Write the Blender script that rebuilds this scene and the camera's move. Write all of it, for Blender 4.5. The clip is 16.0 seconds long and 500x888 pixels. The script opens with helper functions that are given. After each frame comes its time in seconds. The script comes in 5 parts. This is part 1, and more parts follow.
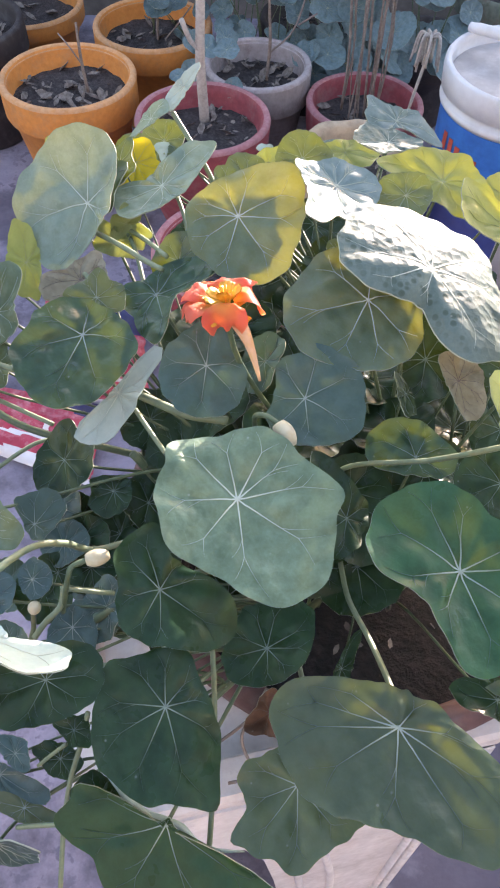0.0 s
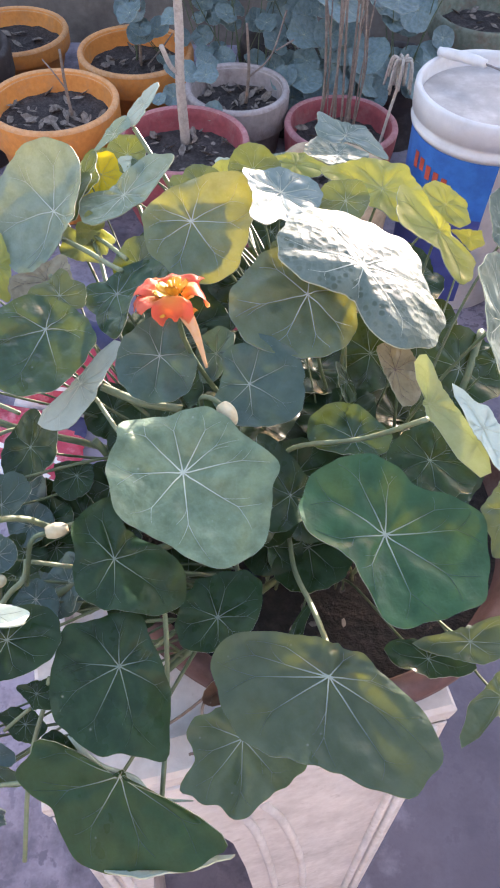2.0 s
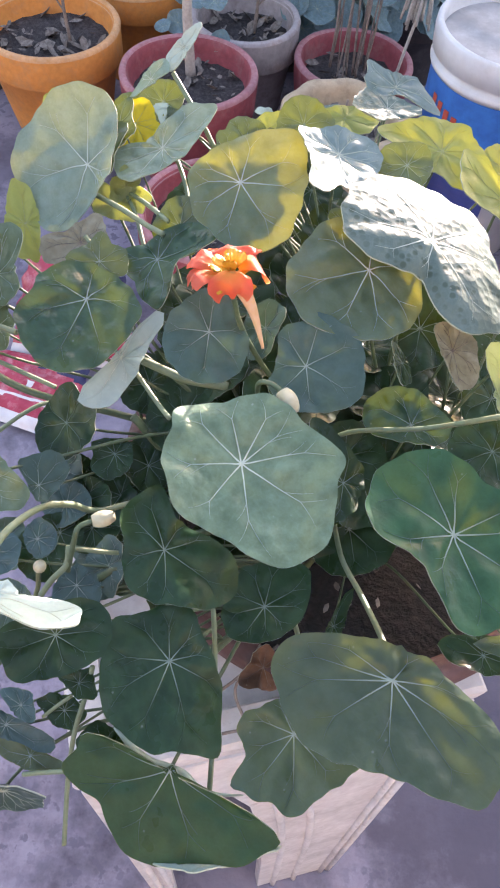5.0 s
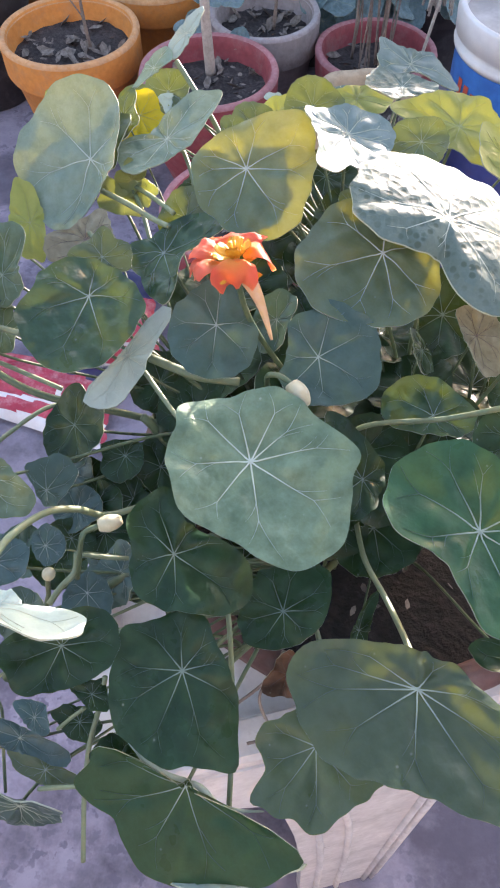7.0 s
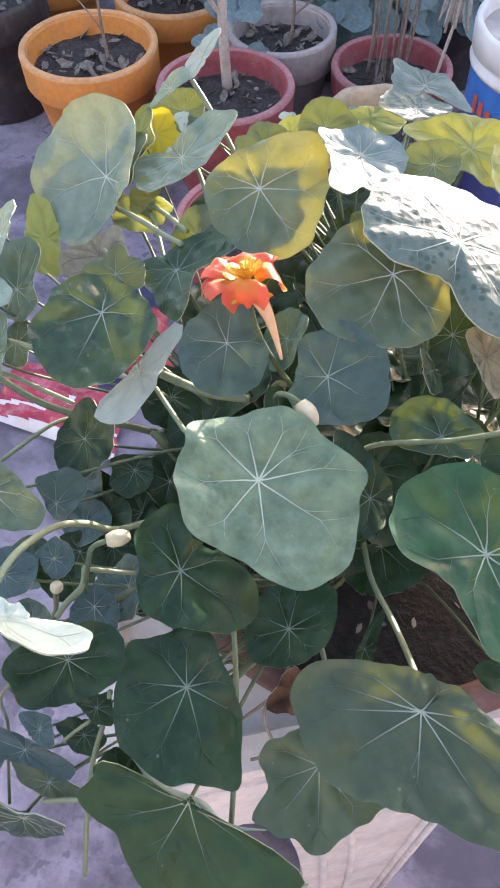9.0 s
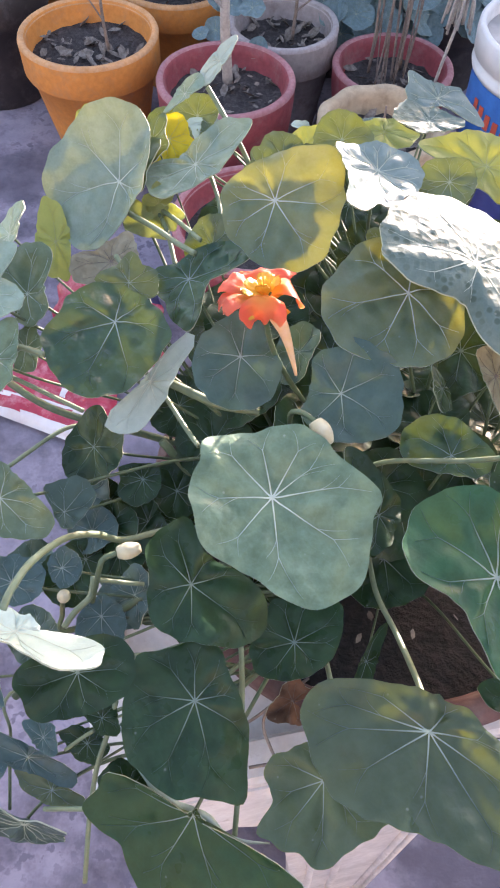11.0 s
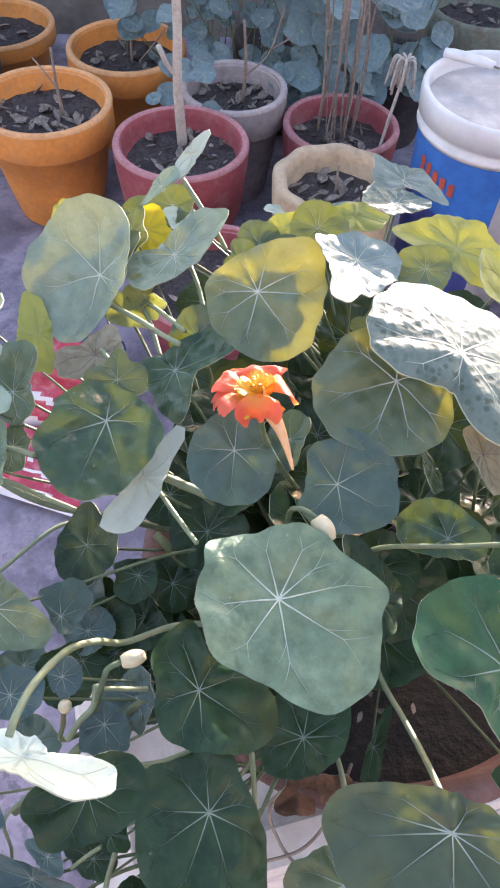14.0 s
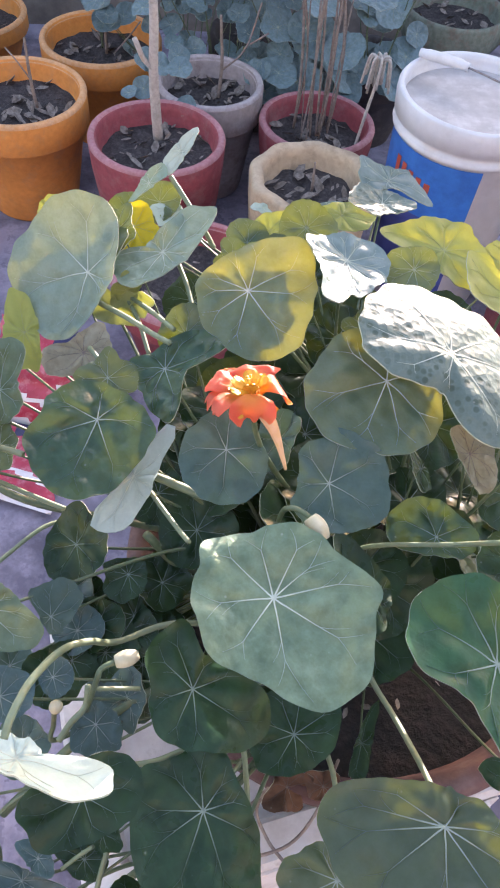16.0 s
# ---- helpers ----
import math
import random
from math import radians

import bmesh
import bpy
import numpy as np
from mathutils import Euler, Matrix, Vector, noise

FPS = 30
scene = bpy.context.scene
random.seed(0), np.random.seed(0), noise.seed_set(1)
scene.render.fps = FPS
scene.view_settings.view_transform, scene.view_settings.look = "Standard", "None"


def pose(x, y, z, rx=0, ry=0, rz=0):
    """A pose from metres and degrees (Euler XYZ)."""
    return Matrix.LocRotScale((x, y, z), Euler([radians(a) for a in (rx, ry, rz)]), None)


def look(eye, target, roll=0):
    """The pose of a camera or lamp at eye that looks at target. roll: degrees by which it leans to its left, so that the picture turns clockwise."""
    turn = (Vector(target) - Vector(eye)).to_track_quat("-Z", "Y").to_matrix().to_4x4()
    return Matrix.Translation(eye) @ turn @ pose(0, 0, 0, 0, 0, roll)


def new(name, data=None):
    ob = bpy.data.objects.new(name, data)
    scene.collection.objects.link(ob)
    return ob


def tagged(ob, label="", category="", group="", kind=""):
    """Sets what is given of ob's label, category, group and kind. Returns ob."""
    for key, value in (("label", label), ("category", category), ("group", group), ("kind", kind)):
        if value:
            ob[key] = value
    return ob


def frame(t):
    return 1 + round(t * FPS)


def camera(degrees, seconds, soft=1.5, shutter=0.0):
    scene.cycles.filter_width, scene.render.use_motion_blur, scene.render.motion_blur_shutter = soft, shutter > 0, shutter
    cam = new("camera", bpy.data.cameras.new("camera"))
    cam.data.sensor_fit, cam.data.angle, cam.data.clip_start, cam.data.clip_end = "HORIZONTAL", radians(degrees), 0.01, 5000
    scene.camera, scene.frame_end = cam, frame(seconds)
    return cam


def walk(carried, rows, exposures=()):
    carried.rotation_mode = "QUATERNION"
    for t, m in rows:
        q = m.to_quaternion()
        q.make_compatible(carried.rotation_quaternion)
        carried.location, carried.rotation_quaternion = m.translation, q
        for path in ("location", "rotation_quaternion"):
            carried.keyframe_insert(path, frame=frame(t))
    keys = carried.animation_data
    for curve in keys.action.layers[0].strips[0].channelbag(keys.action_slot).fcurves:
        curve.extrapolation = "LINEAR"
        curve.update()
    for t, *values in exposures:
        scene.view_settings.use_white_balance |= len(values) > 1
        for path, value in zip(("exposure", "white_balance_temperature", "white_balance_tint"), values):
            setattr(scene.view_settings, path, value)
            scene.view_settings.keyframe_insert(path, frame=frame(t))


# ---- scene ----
# ---- camera ----
EXPOSURES = [(0.0, 2.12, 7050, 28), (4.5, 2.22, 7100, 30), (7.0, 2.08, 6950, 27), (9.5, 2.2, 7050, 30), (12.0, 2.2, 7050, 30), (13.5, 2.26, 7100, 31), (14.5, 2.26, 7050, 31), (16.0, 2.18, 7050, 31)]
cam = camera(38.8, 16.0, soft=2.0)
PATH = [
    (0, (0.0040, 0.0056, 0.9150), (0.0173, 0.6494, 0.1499), 1.77),
    (0.5, (0.0117, 0.0012, 0.9193), (0.0476, 0.6467, 0.1564), 2.09),
    (1, (0.0258, -0.0135, 0.9076), (0.0738, 0.6098, 0.1271), 1.68),
    (1.5, (0.0267, -0.0278, 0.9262), (0.0654, 0.6397, 0.1827), 1.68),
    (2, (0.0245, -0.0255, 0.9239), (0.0481, 0.6400, 0.1778), 1.79),
    (2.5, (0.0238, -0.0098, 0.9123), (0.0201, 0.6352, 0.1481), -0.48),
    (3, (-0.0096, 0.0166, 0.9103), (-0.0237, 0.5966, 0.0958), 1.92),
    (3.5, (-0.0116, 0.0187, 0.9198), (-0.0254, 0.6208, 0.1215), 1.58),
    (4, (-0.0151, 0.0200, 0.9168), (-0.0461, 0.6220, 0.1189), 1.05),
    (4.5, (-0.0049, 0.0095, 0.9181), (0.0060, 0.6235, 0.1289), 2.20),
    (4.7, (-0.0036, 0.0038, 0.9181), (0.0319, 0.6143, 0.1269), 4.05),
    (5, (-0.0071, 0.0016, 0.9223), (0.0392, 0.6033, 0.1249), 5.07),
    (5.5, (-0.0043, 0.0010, 0.9206), (0.0359, 0.6000, 0.1208), 4.00),
    (6, (-0.0012, 0.0008, 0.9181), (0.0282, 0.5984, 0.1169), 2.63),
    (6.5, (0.0010, 0.0007, 0.9152), (0.0190, 0.5980, 0.1134), 1.36),
    (6.8, (0.0063, 0.0030, 0.9096), (0.0073, 0.6043, 0.1106), -0.59),
    (7, (0.0044, 0.0095, 0.9092), (-0.0012, 0.6125, 0.1114), -0.58),
    (7.5, (0.0043, 0.0194, 0.9141), (-0.0108, 0.6267, 0.1197), -0.98),
    (8, (0.0023, 0.0167, 0.9154), (-0.0166, 0.6293, 0.1252), -0.57),
    (8.5, (0.0016, 0.0135, 0.9151), (-0.0277, 0.6268, 0.1257), -1.02),
    (9, (0.0053, 0.0111, 0.9131), (-0.0153, 0.6244, 0.1235), -0.72),
    (9.5, (-0.0000, 0.0152, 0.9144), (-0.0211, 0.6303, 0.1262), -0.41),
    (9.7, (-0.0012, 0.0166, 0.9127), (-0.0241, 0.6244, 0.1189), -0.52),
    (10, (-0.0069, 0.0164, 0.9172), (-0.0163, 0.6185, 0.1189), 1.17),
    (10.5, (-0.0068, 0.0172, 0.9181), (-0.0123, 0.6207, 0.1207), 1.65),
    (11, (-0.0063, 0.0181, 0.9194), (-0.0066, 0.6232, 0.1232), 2.26),
    (11.5, (-0.0052, 0.0206, 0.9203), (-0.0027, 0.6269, 0.1251), 2.83),
    (11.8, (0.0009, 0.0239, 0.9155), (-0.0090, 0.6384, 0.1266), 1.83),
    (12, (0.0043, 0.0315, 0.9133), (-0.0165, 0.6413, 0.1210), 1.54),
    (12.5, (0.0139, 0.0664, 0.9103), (-0.0625, 0.6658, 0.1136), 0.27),
    (13, (0.0090, 0.0814, 0.8987), (-0.1190, 0.6521, 0.0876), -0.36),
    (13.5, (-0.0131, 0.0641, 0.9186), (-0.0789, 0.6803, 0.1338), 0.37),
    (14, (-0.0214, 0.0365, 0.9335), (0.0293, 0.6864, 0.1752), 2.92),
    (14.5, (-0.0226, 0.0238, 0.9364), (0.0813, 0.6745, 0.1842), 3.82),
    (15, (-0.0297, 0.0308, 0.9341), (0.0717, 0.6811, 0.1812), 4.53),
    (15.5, (-0.0235, 0.0364, 0.9339), (0.0798, 0.6817, 0.1770), 4.44),
    (16, (-0.0308, 0.0376, 0.9347), (0.0606, 0.6810, 0.1746), 5.82),
]
# the rows lean 4.6 degrees; LEVEL brings them upright, with the floor at z = 0
LEVEL = Matrix.Translation((0, 0, 1.057)) @ Matrix.Rotation(-radians(4.574), 4, "X") @ Matrix.Translation((0, 0, -0.917))
walk(cam, [(t, LEVEL @ look(eye, target, roll)) for t, eye, target, roll in PATH], EXPOSURES)

# ---- light: a clear evening sky, and a low sun from behind the pots that clears the added back wall ----
SUN = Vector((0.424, 0.9, 0.105)).normalized()
world = bpy.data.worlds.new("evening_sky")
scene.world = world
world.use_nodes = True
wn = world.node_tree.nodes
sky = wn.new("ShaderNodeTexSky")
sky.sky_type = "NISHITA"
sky.sun_disc = False
sky.sun_elevation = math.asin(SUN.z)
sky.sun_rotation = math.atan2(SUN.x, SUN.y)
sky.altitude = 200
sky.dust_density = 1.5
wn["Background"].inputs["Strength"].default_value = 0.29
world.node_tree.links.new(sky.outputs["Color"], wn["Background"].inputs["Color"])
sun = new("sun", bpy.data.lights.new("sun", "SUN"))
sun.data.energy = 5.0
sun.data.angle = radians(0.4)
sun.data.color = (1.0, 0.95, 0.88)
sun.matrix_world = look(SUN * 30, (0, 0, 0))


# ---- materials ----
def ramp(nt, pairs):
    n = nt.nodes.new("ShaderNodeValToRGB")
    els = n.color_ramp.elements
    while len(els) < len(pairs):
        els.new(0.5)
    for e, (p, c) in zip(els, pairs):
        e.position, e.color = p, (*c, 1)
    return n


def tex(nt, kind, scale, detail=4.0, rough=0.55, space="Object"):
    co = nt.nodes.new("ShaderNodeTexCoord")
    n = nt.nodes.new(kind)
    n.inputs["Scale"].default_value = scale
    if kind == "ShaderNodeTexNoise":
        n.inputs["Detail"].default_value = detail
        n.inputs["Roughness"].default_value = rough
    nt.links.new(co.outputs[space], n.inputs["Vector"])
    return n


def mixed(nt, fac, a, b, blend="MIX"):
    n = nt.nodes.new("ShaderNodeMix")
    n.data_type, n.blend_type = "RGBA", blend
    for socket, value in ((n.inputs[0], fac), (n.inputs[6], a), (n.inputs[7], b)):
        if hasattr(value, "is_output"):
            nt.links.new(value, socket)
        else:
            socket.default_value = value if isinstance(value, float) else (*value, 1)
    return n.outputs[2]


def bumped(nt, height, strength, distance):
    n = nt.nodes.new("ShaderNodeBump")
    n.inputs["Strength"].default_value, n.inputs["Distance"].default_value = strength, distance
    nt.links.new(height, n.inputs["Height"])
    return n.outputs["Normal"]


def surface(name, light, dark, stain, rough=0.8, grain=60.0, blotch=6.0, bump=0.4, depth=0.002, amount=0.5, spec=0.5, metal=0.0, space="Object", wet=0.5, fade=0.78):
    """A rough matter with grain, blotches and stains of its own colours."""
    m = bpy.data.materials.new(name)
    m.use_nodes = True
    nt = m.node_tree
    p = nt.nodes["Principled BSDF"]
    fine, wide, spots = tex(nt, "ShaderNodeTexNoise", grain, 6, 0.6, space), tex(nt, "ShaderNodeTexNoise", blotch, 5, 0.6, space), tex(nt, "ShaderNodeTexNoise", blotch * 2.7, 6, 0.7, space)
    tone = ramp(nt, [(0.35, dark), (0.65, light)])
    nt.links.new(fine.outputs["Fac"], tone.inputs["Fac"])
    where = ramp(nt, [(wet, (0, 0, 0)), (wet + 0.18, (amount,) * 3)])
    nt.links.new(spots.outputs["Fac"], where.inputs["Fac"])
    wash = ramp(nt, [(0.3, (fade,) * 3), (0.7, (1.0,) * 3)])
    nt.links.new(wide.outputs["Fac"], wash.inputs["Fac"])
    c = mixed(nt, 1.0, mixed(nt, where.outputs["Color"], tone.outputs["Color"], stain), wash.outputs["Color"], "MULTIPLY")
    nt.links.new(c, p.inputs["Base Color"])
    p.inputs["Roughness"].default_value = rough
    p.inputs["Specular IOR Level"].default_value = spec
    p.inputs["Metallic"].default_value = metal
    if bump:
        nt.links.new(bumped(nt, fine.outputs["Fac"], bump, depth), p.inputs["Normal"])
    return m


def leaf_matter(name, deep, fresh, blotch, glow, thin=0.3, rough=0.42, pucker=0.0, blotchy=0.25, swollen=0.35, bloom=0.25, pit_shade=None, gloss=0.5):
    """A waxy leaf: a glossy upper skin over tissue that lets some light through."""
    m = bpy.data.materials.new(name)
    m.use_nodes = True
    nt = m.node_tree
    p = nt.nodes["Principled BSDF"]
    info = nt.nodes.new("ShaderNodeObjectInfo")
    wide, fine, spots = tex(nt, "ShaderNodeTexNoise", 70, 3, 0.5), tex(nt, "ShaderNodeTexNoise", 420, 4, 0.6), tex(nt, "ShaderNodeTexNoise", 48, 4, 0.55)
    tone = ramp(nt, [(0.36, deep), (0.64, fresh)])
    nt.links.new(tex(nt, "ShaderNodeTexNoise", 95, 6, 0.7).outputs["Fac"], tone.inputs["Fac"])
    where = ramp(nt, [(0.58, (0, 0, 0)), (0.66, (blotchy,) * 3)])
    nt.links.new(spots.outputs["Fac"], where.inputs["Fac"])
    hue = nt.nodes.new("ShaderNodeHueSaturation")
    shift = nt.nodes.new("ShaderNodeMapRange")
    shift.inputs["To Min"].default_value, shift.inputs["To Max"].default_value = 0.82, 1.2
    nt.links.new(info.outputs["Random"], shift.inputs["Value"])
    nt.links.new(shift.outputs["Result"], hue.inputs["Value"])
    mesh = tex(nt, "ShaderNodeTexVoronoi", 210)
    mesh.feature = "DISTANCE_TO_EDGE"
    lines = ramp(nt, [(0.0, (1, 1, 1)), (0.1, (0, 0, 0))])
    nt.links.new(mesh.outputs["Distance"], lines.inputs["Fac"])
    net = mixed(nt, 0.07, (0, 0, 0), lines.outputs["Color"])
    skin_tone = mixed(nt, net, mixed(nt, where.outputs["Color"], tone.outputs["Color"], blotch), [min(1, 1.5 * x + 0.03) for x in fresh])
    # dark pits: the shade inside the puckers is put into the skin colour
    if pit_shade:
        pits, field = tex(nt, "ShaderNodeTexVoronoi", 235), tex(nt, "ShaderNodeTexNoise", 30, 2, 0.5)
        pit = ramp(nt, [(0.27, (1, 1, 1)), (0.4, (0, 0, 0))])
        nt.links.new(pits.outputs["Distance"], pit.inputs["Fac"])
        area = ramp(nt, [(0.42, (0, 0, 0)), (0.56, (0.85,) * 3)])
        nt.links.new(field.outputs["Fac"], area.inputs["Fac"])
        skin_tone = mixed(nt, mixed(nt, 1.0, pit.outputs["Color"], area.outputs["Color"], "MULTIPLY"), skin_tone, pit_shade)
    specks = tex(nt, "ShaderNodeTexVoronoi", 95)
    speck = ramp(nt, [(0.03, (0.35,) * 3), (0.06, (0, 0, 0))])
    nt.links.new(specks.outputs["Distance"], speck.inputs["Fac"])
    skin_tone = mixed(nt, speck.outputs["Color"], skin_tone, (0.5, 0.5, 0.42))
    nt.links.new(skin_tone, hue.inputs["Color"])
    p.inputs["Sheen Weight"].default_value, p.inputs["Sheen Roughness"].default_value = bloom, 0.4
    p.inputs["Sheen Tint"].default_value = (0.8, 1.0, 0.95, 1)
    nt.links.new(hue.outputs["Color"], p.inputs["Base Color"])
    skin = ramp(nt, [(0.3, (rough - 0.1,) * 3), (0.7, (rough + 0.14,) * 3)])
    nt.links.new(wide.outputs["Fac"], skin.inputs["Fac"])
    nt.links.new(skin.outputs["Color"], p.inputs["Roughness"])
    p.inputs["Specular IOR Level"].default_value = gloss
    n = bumped(nt, lines.outputs["Color"], 0.06, 0.0008)
    skinned = nt.nodes.new("ShaderNodeBump")
    skinned.inputs["Strength"].default_value, skinned.inputs["Distance"].default_value = 0.22, 0.0006
    nt.links.new(fine.outputs["Fac"], skinned.inputs["Height"])
    nt.links.new(n, skinned.inputs["Normal"])
    swell = nt.nodes.new("ShaderNodeBump")
    swell.inputs["Strength"].default_value, swell.inputs["Distance"].default_value = swollen, 0.004
    nt.links.new(tex(nt, "ShaderNodeTexNoise", 90, 3, 0.5).outputs["Fac"], swell.inputs["Height"])
    nt.links.new(skinned.outputs["Normal"], swell.inputs["Normal"])
    cushions, cushion = tex(nt, "ShaderNodeTexVoronoi", 115), nt.nodes.new("ShaderNodeBump")
    cushions.feature = "SMOOTH_F1"
    cushions.inputs["Smoothness"].default_value = 0.6
    cushion.inputs["Strength"].default_value, cushion.inputs["Distance"].default_value = min(1.0, swollen), -0.004
    nt.links.new(cushions.outputs["Distance"], cushion.inputs["Height"])
    nt.links.new(swell.outputs["Normal"], cushion.inputs["Normal"])
    n = cushion.outputs["Normal"]
    if pucker:
        cells = tex(nt, "ShaderNodeTexVoronoi", 230)
        bend = nt.nodes.new("ShaderNodeBump")
        bend.inputs["Strength"].default_value, bend.inputs["Distance"].default_value = pucker, 0.0016
        nt.links.new(cells.outputs["Distance"], bend.inputs["Height"])
        nt.links.new(n, bend.inputs["Normal"])
        n = bend.outputs["Normal"]
    nt.links.new(n, p.inputs["Normal"])
    t = nt.nodes.new("ShaderNodeBsdfTranslucent")
    t.inputs["Color"].default_value = (*glow, 1)
    mix = nt.nodes.new("ShaderNodeMixShader")
    mix.inputs["Fac"].default_value = thin
    nt.links.new(p.outputs["BSDF"], mix.inputs[1])
    nt.links.new(t.outputs["BSDF"], mix.inputs[2])
    nt.links.new(mix.outputs["Shader"], nt.nodes["Material Output"].inputs["Surface"])
    return m


GREEN = leaf_matter("nasturtium_leaf", (0.036, 0.07, 0.047), (0.078, 0.12, 0.08), (0.1, 0.15, 0.05), (0.8, 0.86, 0.12), 0.22, 0.36, swollen=0.42, bloom=0.1)
MINT = leaf_matter("bloomed_leaf", (0.15, 0.245, 0.205), (0.27, 0.375, 0.315), (0.2, 0.26, 0.13), (0.92, 0.88, 0.12), 0.18, 0.42, swollen=0.5, bloom=0.25)
SUNNY = leaf_matter("sunlit_green_leaf", (0.068, 0.124, 0.09), (0.15, 0.225, 0.17), (0.17, 0.22, 0.09), (0.96, 0.9, 0.05), 0.3, 0.4, swollen=0.55, bloom=0.12)
SAGE = leaf_matter("grey_green_leaf", (0.066, 0.124, 0.08), (0.155, 0.238, 0.16), (0.17, 0.22, 0.09), (0.94, 0.9, 0.06), 0.15, 0.4, swollen=0.5, bloom=0.15)
RICH = leaf_matter("rich_green_leaf", (0.01, 0.052, 0.028), (0.031, 0.1, 0.05), (0.06, 0.12, 0.02), (0.8, 0.9, 0.1), 0.15, 0.34, swollen=0.3, bloom=0.0, gloss=0.26)
CRINKLE = leaf_matter("crinkled_green_leaf", (0.009, 0.042, 0.028), (0.034, 0.092, 0.06), (0.08, 0.14, 0.03), (0.8, 0.9, 0.1), 0.2, 0.33, swollen=0.85, bloom=0.0, gloss=0.5)
SLATE = leaf_matter("slate_green_leaf", (0.026, 0.064, 0.07), (0.056, 0.112, 0.12), (0.06, 0.11, 0.1), (0.6, 0.8, 0.2), 0.14, 0.38, swollen=0.36, bloom=0.05)
# deep green of older leaves, darkened further for the shade they stand in
DARK = leaf_matter("shade_deepened_leaf", (0.008, 0.03, 0.015), (0.021, 0.06, 0.03), (0.035, 0.08, 0.02), (0.8, 0.86, 0.1), 0.1, 0.3, swollen=0.3, bloom=0.0, gloss=0.3)
TEAL = leaf_matter("bluish_leaf", (0.032, 0.076, 0.066), (0.068, 0.124, 0.105), (0.075, 0.12, 0.08), (0.7, 0.85, 0.15), 0.14, 0.38, swollen=0.36, bloom=0.1)
# yellow-green blades; part of the yellow is sun glow put into the colour
YOUNG = leaf_matter("yellow_sunlit_leaf", (0.25, 0.29, 0.08), (0.34, 0.37, 0.11), (0.42, 0.4, 0.07), (0.85, 0.84, 0.25), 0.36, blotchy=0.6)
# golden base colour stands in for sun shining through the blade
GOLD = leaf_matter("sun_through_leaf", (0.5, 0.42, 0.03), (0.62, 0.53, 0.04), (0.45, 0.43, 0.05), (0.96, 0.84, 0.03), 0.5)
LIGHT = leaf_matter("fresh_leaf", (0.26, 0.31, 0.15), (0.35, 0.4, 0.22), (0.4, 0.42, 0.2), (0.7, 0.72, 0.25), 0.4)
WAXY = leaf_matter("puckered_leaf", (0.1, 0.155, 0.14), (0.155, 0.215, 0.195), (0.17, 0.23, 0.2), (0.6, 0.65, 0.25), 0.08, 0.54, pucker=0.4, swollen=0.15, bloom=0.1, pit_shade=(0.05, 0.085, 0.07), gloss=0.24)
# blue-grey variant of the puckered leaf, without pits
FROST = leaf_matter("silvery_leaf", (0.13, 0.2, 0.2), (0.2, 0.275, 0.28), (0.22, 0.28, 0.27), (0.6, 0.65, 0.25), 0.1, 0.5, swollen=0.25, bloom=0.15, gloss=0.26)
# pale undersides; sun and sky shine on blades is in this tone too
PALE = leaf_matter("underside_and_shine_leaf", (0.42, 0.52, 0.47), (0.5, 0.6, 0.54), (0.45, 0.5, 0.4), (0.6, 0.62, 0.25), 0.12, 0.5, swollen=0.1)
TAN = leaf_matter("withered_leaf", (0.22, 0.2, 0.14), (0.36, 0.33, 0.24), (0.2, 0.23, 0.14), (0.42, 0.36, 0.18), 0.3, 0.7, pucker=0.4)
BROWN = leaf_matter("dead_brown_leaf", (0.09, 0.045, 0.03), (0.2, 0.1, 0.06), (0.25, 0.15, 0.09), (0.4, 0.2, 0.1), 0.2, 0.75, pucker=0.4)
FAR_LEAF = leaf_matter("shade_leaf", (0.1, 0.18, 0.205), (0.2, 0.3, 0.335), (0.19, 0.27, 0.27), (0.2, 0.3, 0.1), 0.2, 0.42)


def vein_matter(name, inner, outer, near, far):
    """Pale at the hub, sinking into the blade's own green towards the rim."""
    m = surface(name, inner, [0.85 * x for x in inner], inner, 0.5, 300, 40, 0.0)
    nt = m.node_tree
    co, length, fade = nt.nodes.new("ShaderNodeTexCoord"), nt.nodes.new("ShaderNodeVectorMath"), nt.nodes.new("ShaderNodeMapRange")
    length.operation = "LENGTH"
    fade.inputs["From Min"].default_value, fade.inputs["From Max"].default_value = near, far
    nt.links.new(co.outputs["Object"], length.inputs[0])
    nt.links.new(length.outputs["Value"], fade.inputs["Value"])
    p = nt.nodes["Principled BSDF"]
    nt.links.new(mixed(nt, fade.outputs["Result"], p.inputs["Base Color"].links[0].from_socket, outer), p.inputs["Base Color"])
    t, mix = nt.nodes.new("ShaderNodeBsdfTranslucent"), nt.nodes.new("ShaderNodeMixShader")
    t.inputs["Color"].default_value = (0.95, 0.95, 0.6, 1)
    mix.inputs["Fac"].default_value = 0.2
    nt.links.new(p.outputs["BSDF"], mix.inputs[1])
    nt.links.new(t.outputs["BSDF"], mix.inputs[2])
    nt.links.new(mix.outputs["Shader"], nt.nodes["Material Output"].inputs["Surface"])
    return m


RIM = surface("leaf_rim", (0.5, 0.54, 0.42), (0.4, 0.45, 0.33), (0.45, 0.4, 0.28), 0.5, 300, 40, 0.0)
VEIN = vein_matter("leaf_vein", (0.48, 0.55, 0.44), (0.08, 0.13, 0.085), 0.002, 0.03)
# dimmer copy of the veins, shade put into the colour
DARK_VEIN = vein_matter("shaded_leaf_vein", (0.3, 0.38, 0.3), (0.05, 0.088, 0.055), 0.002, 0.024)
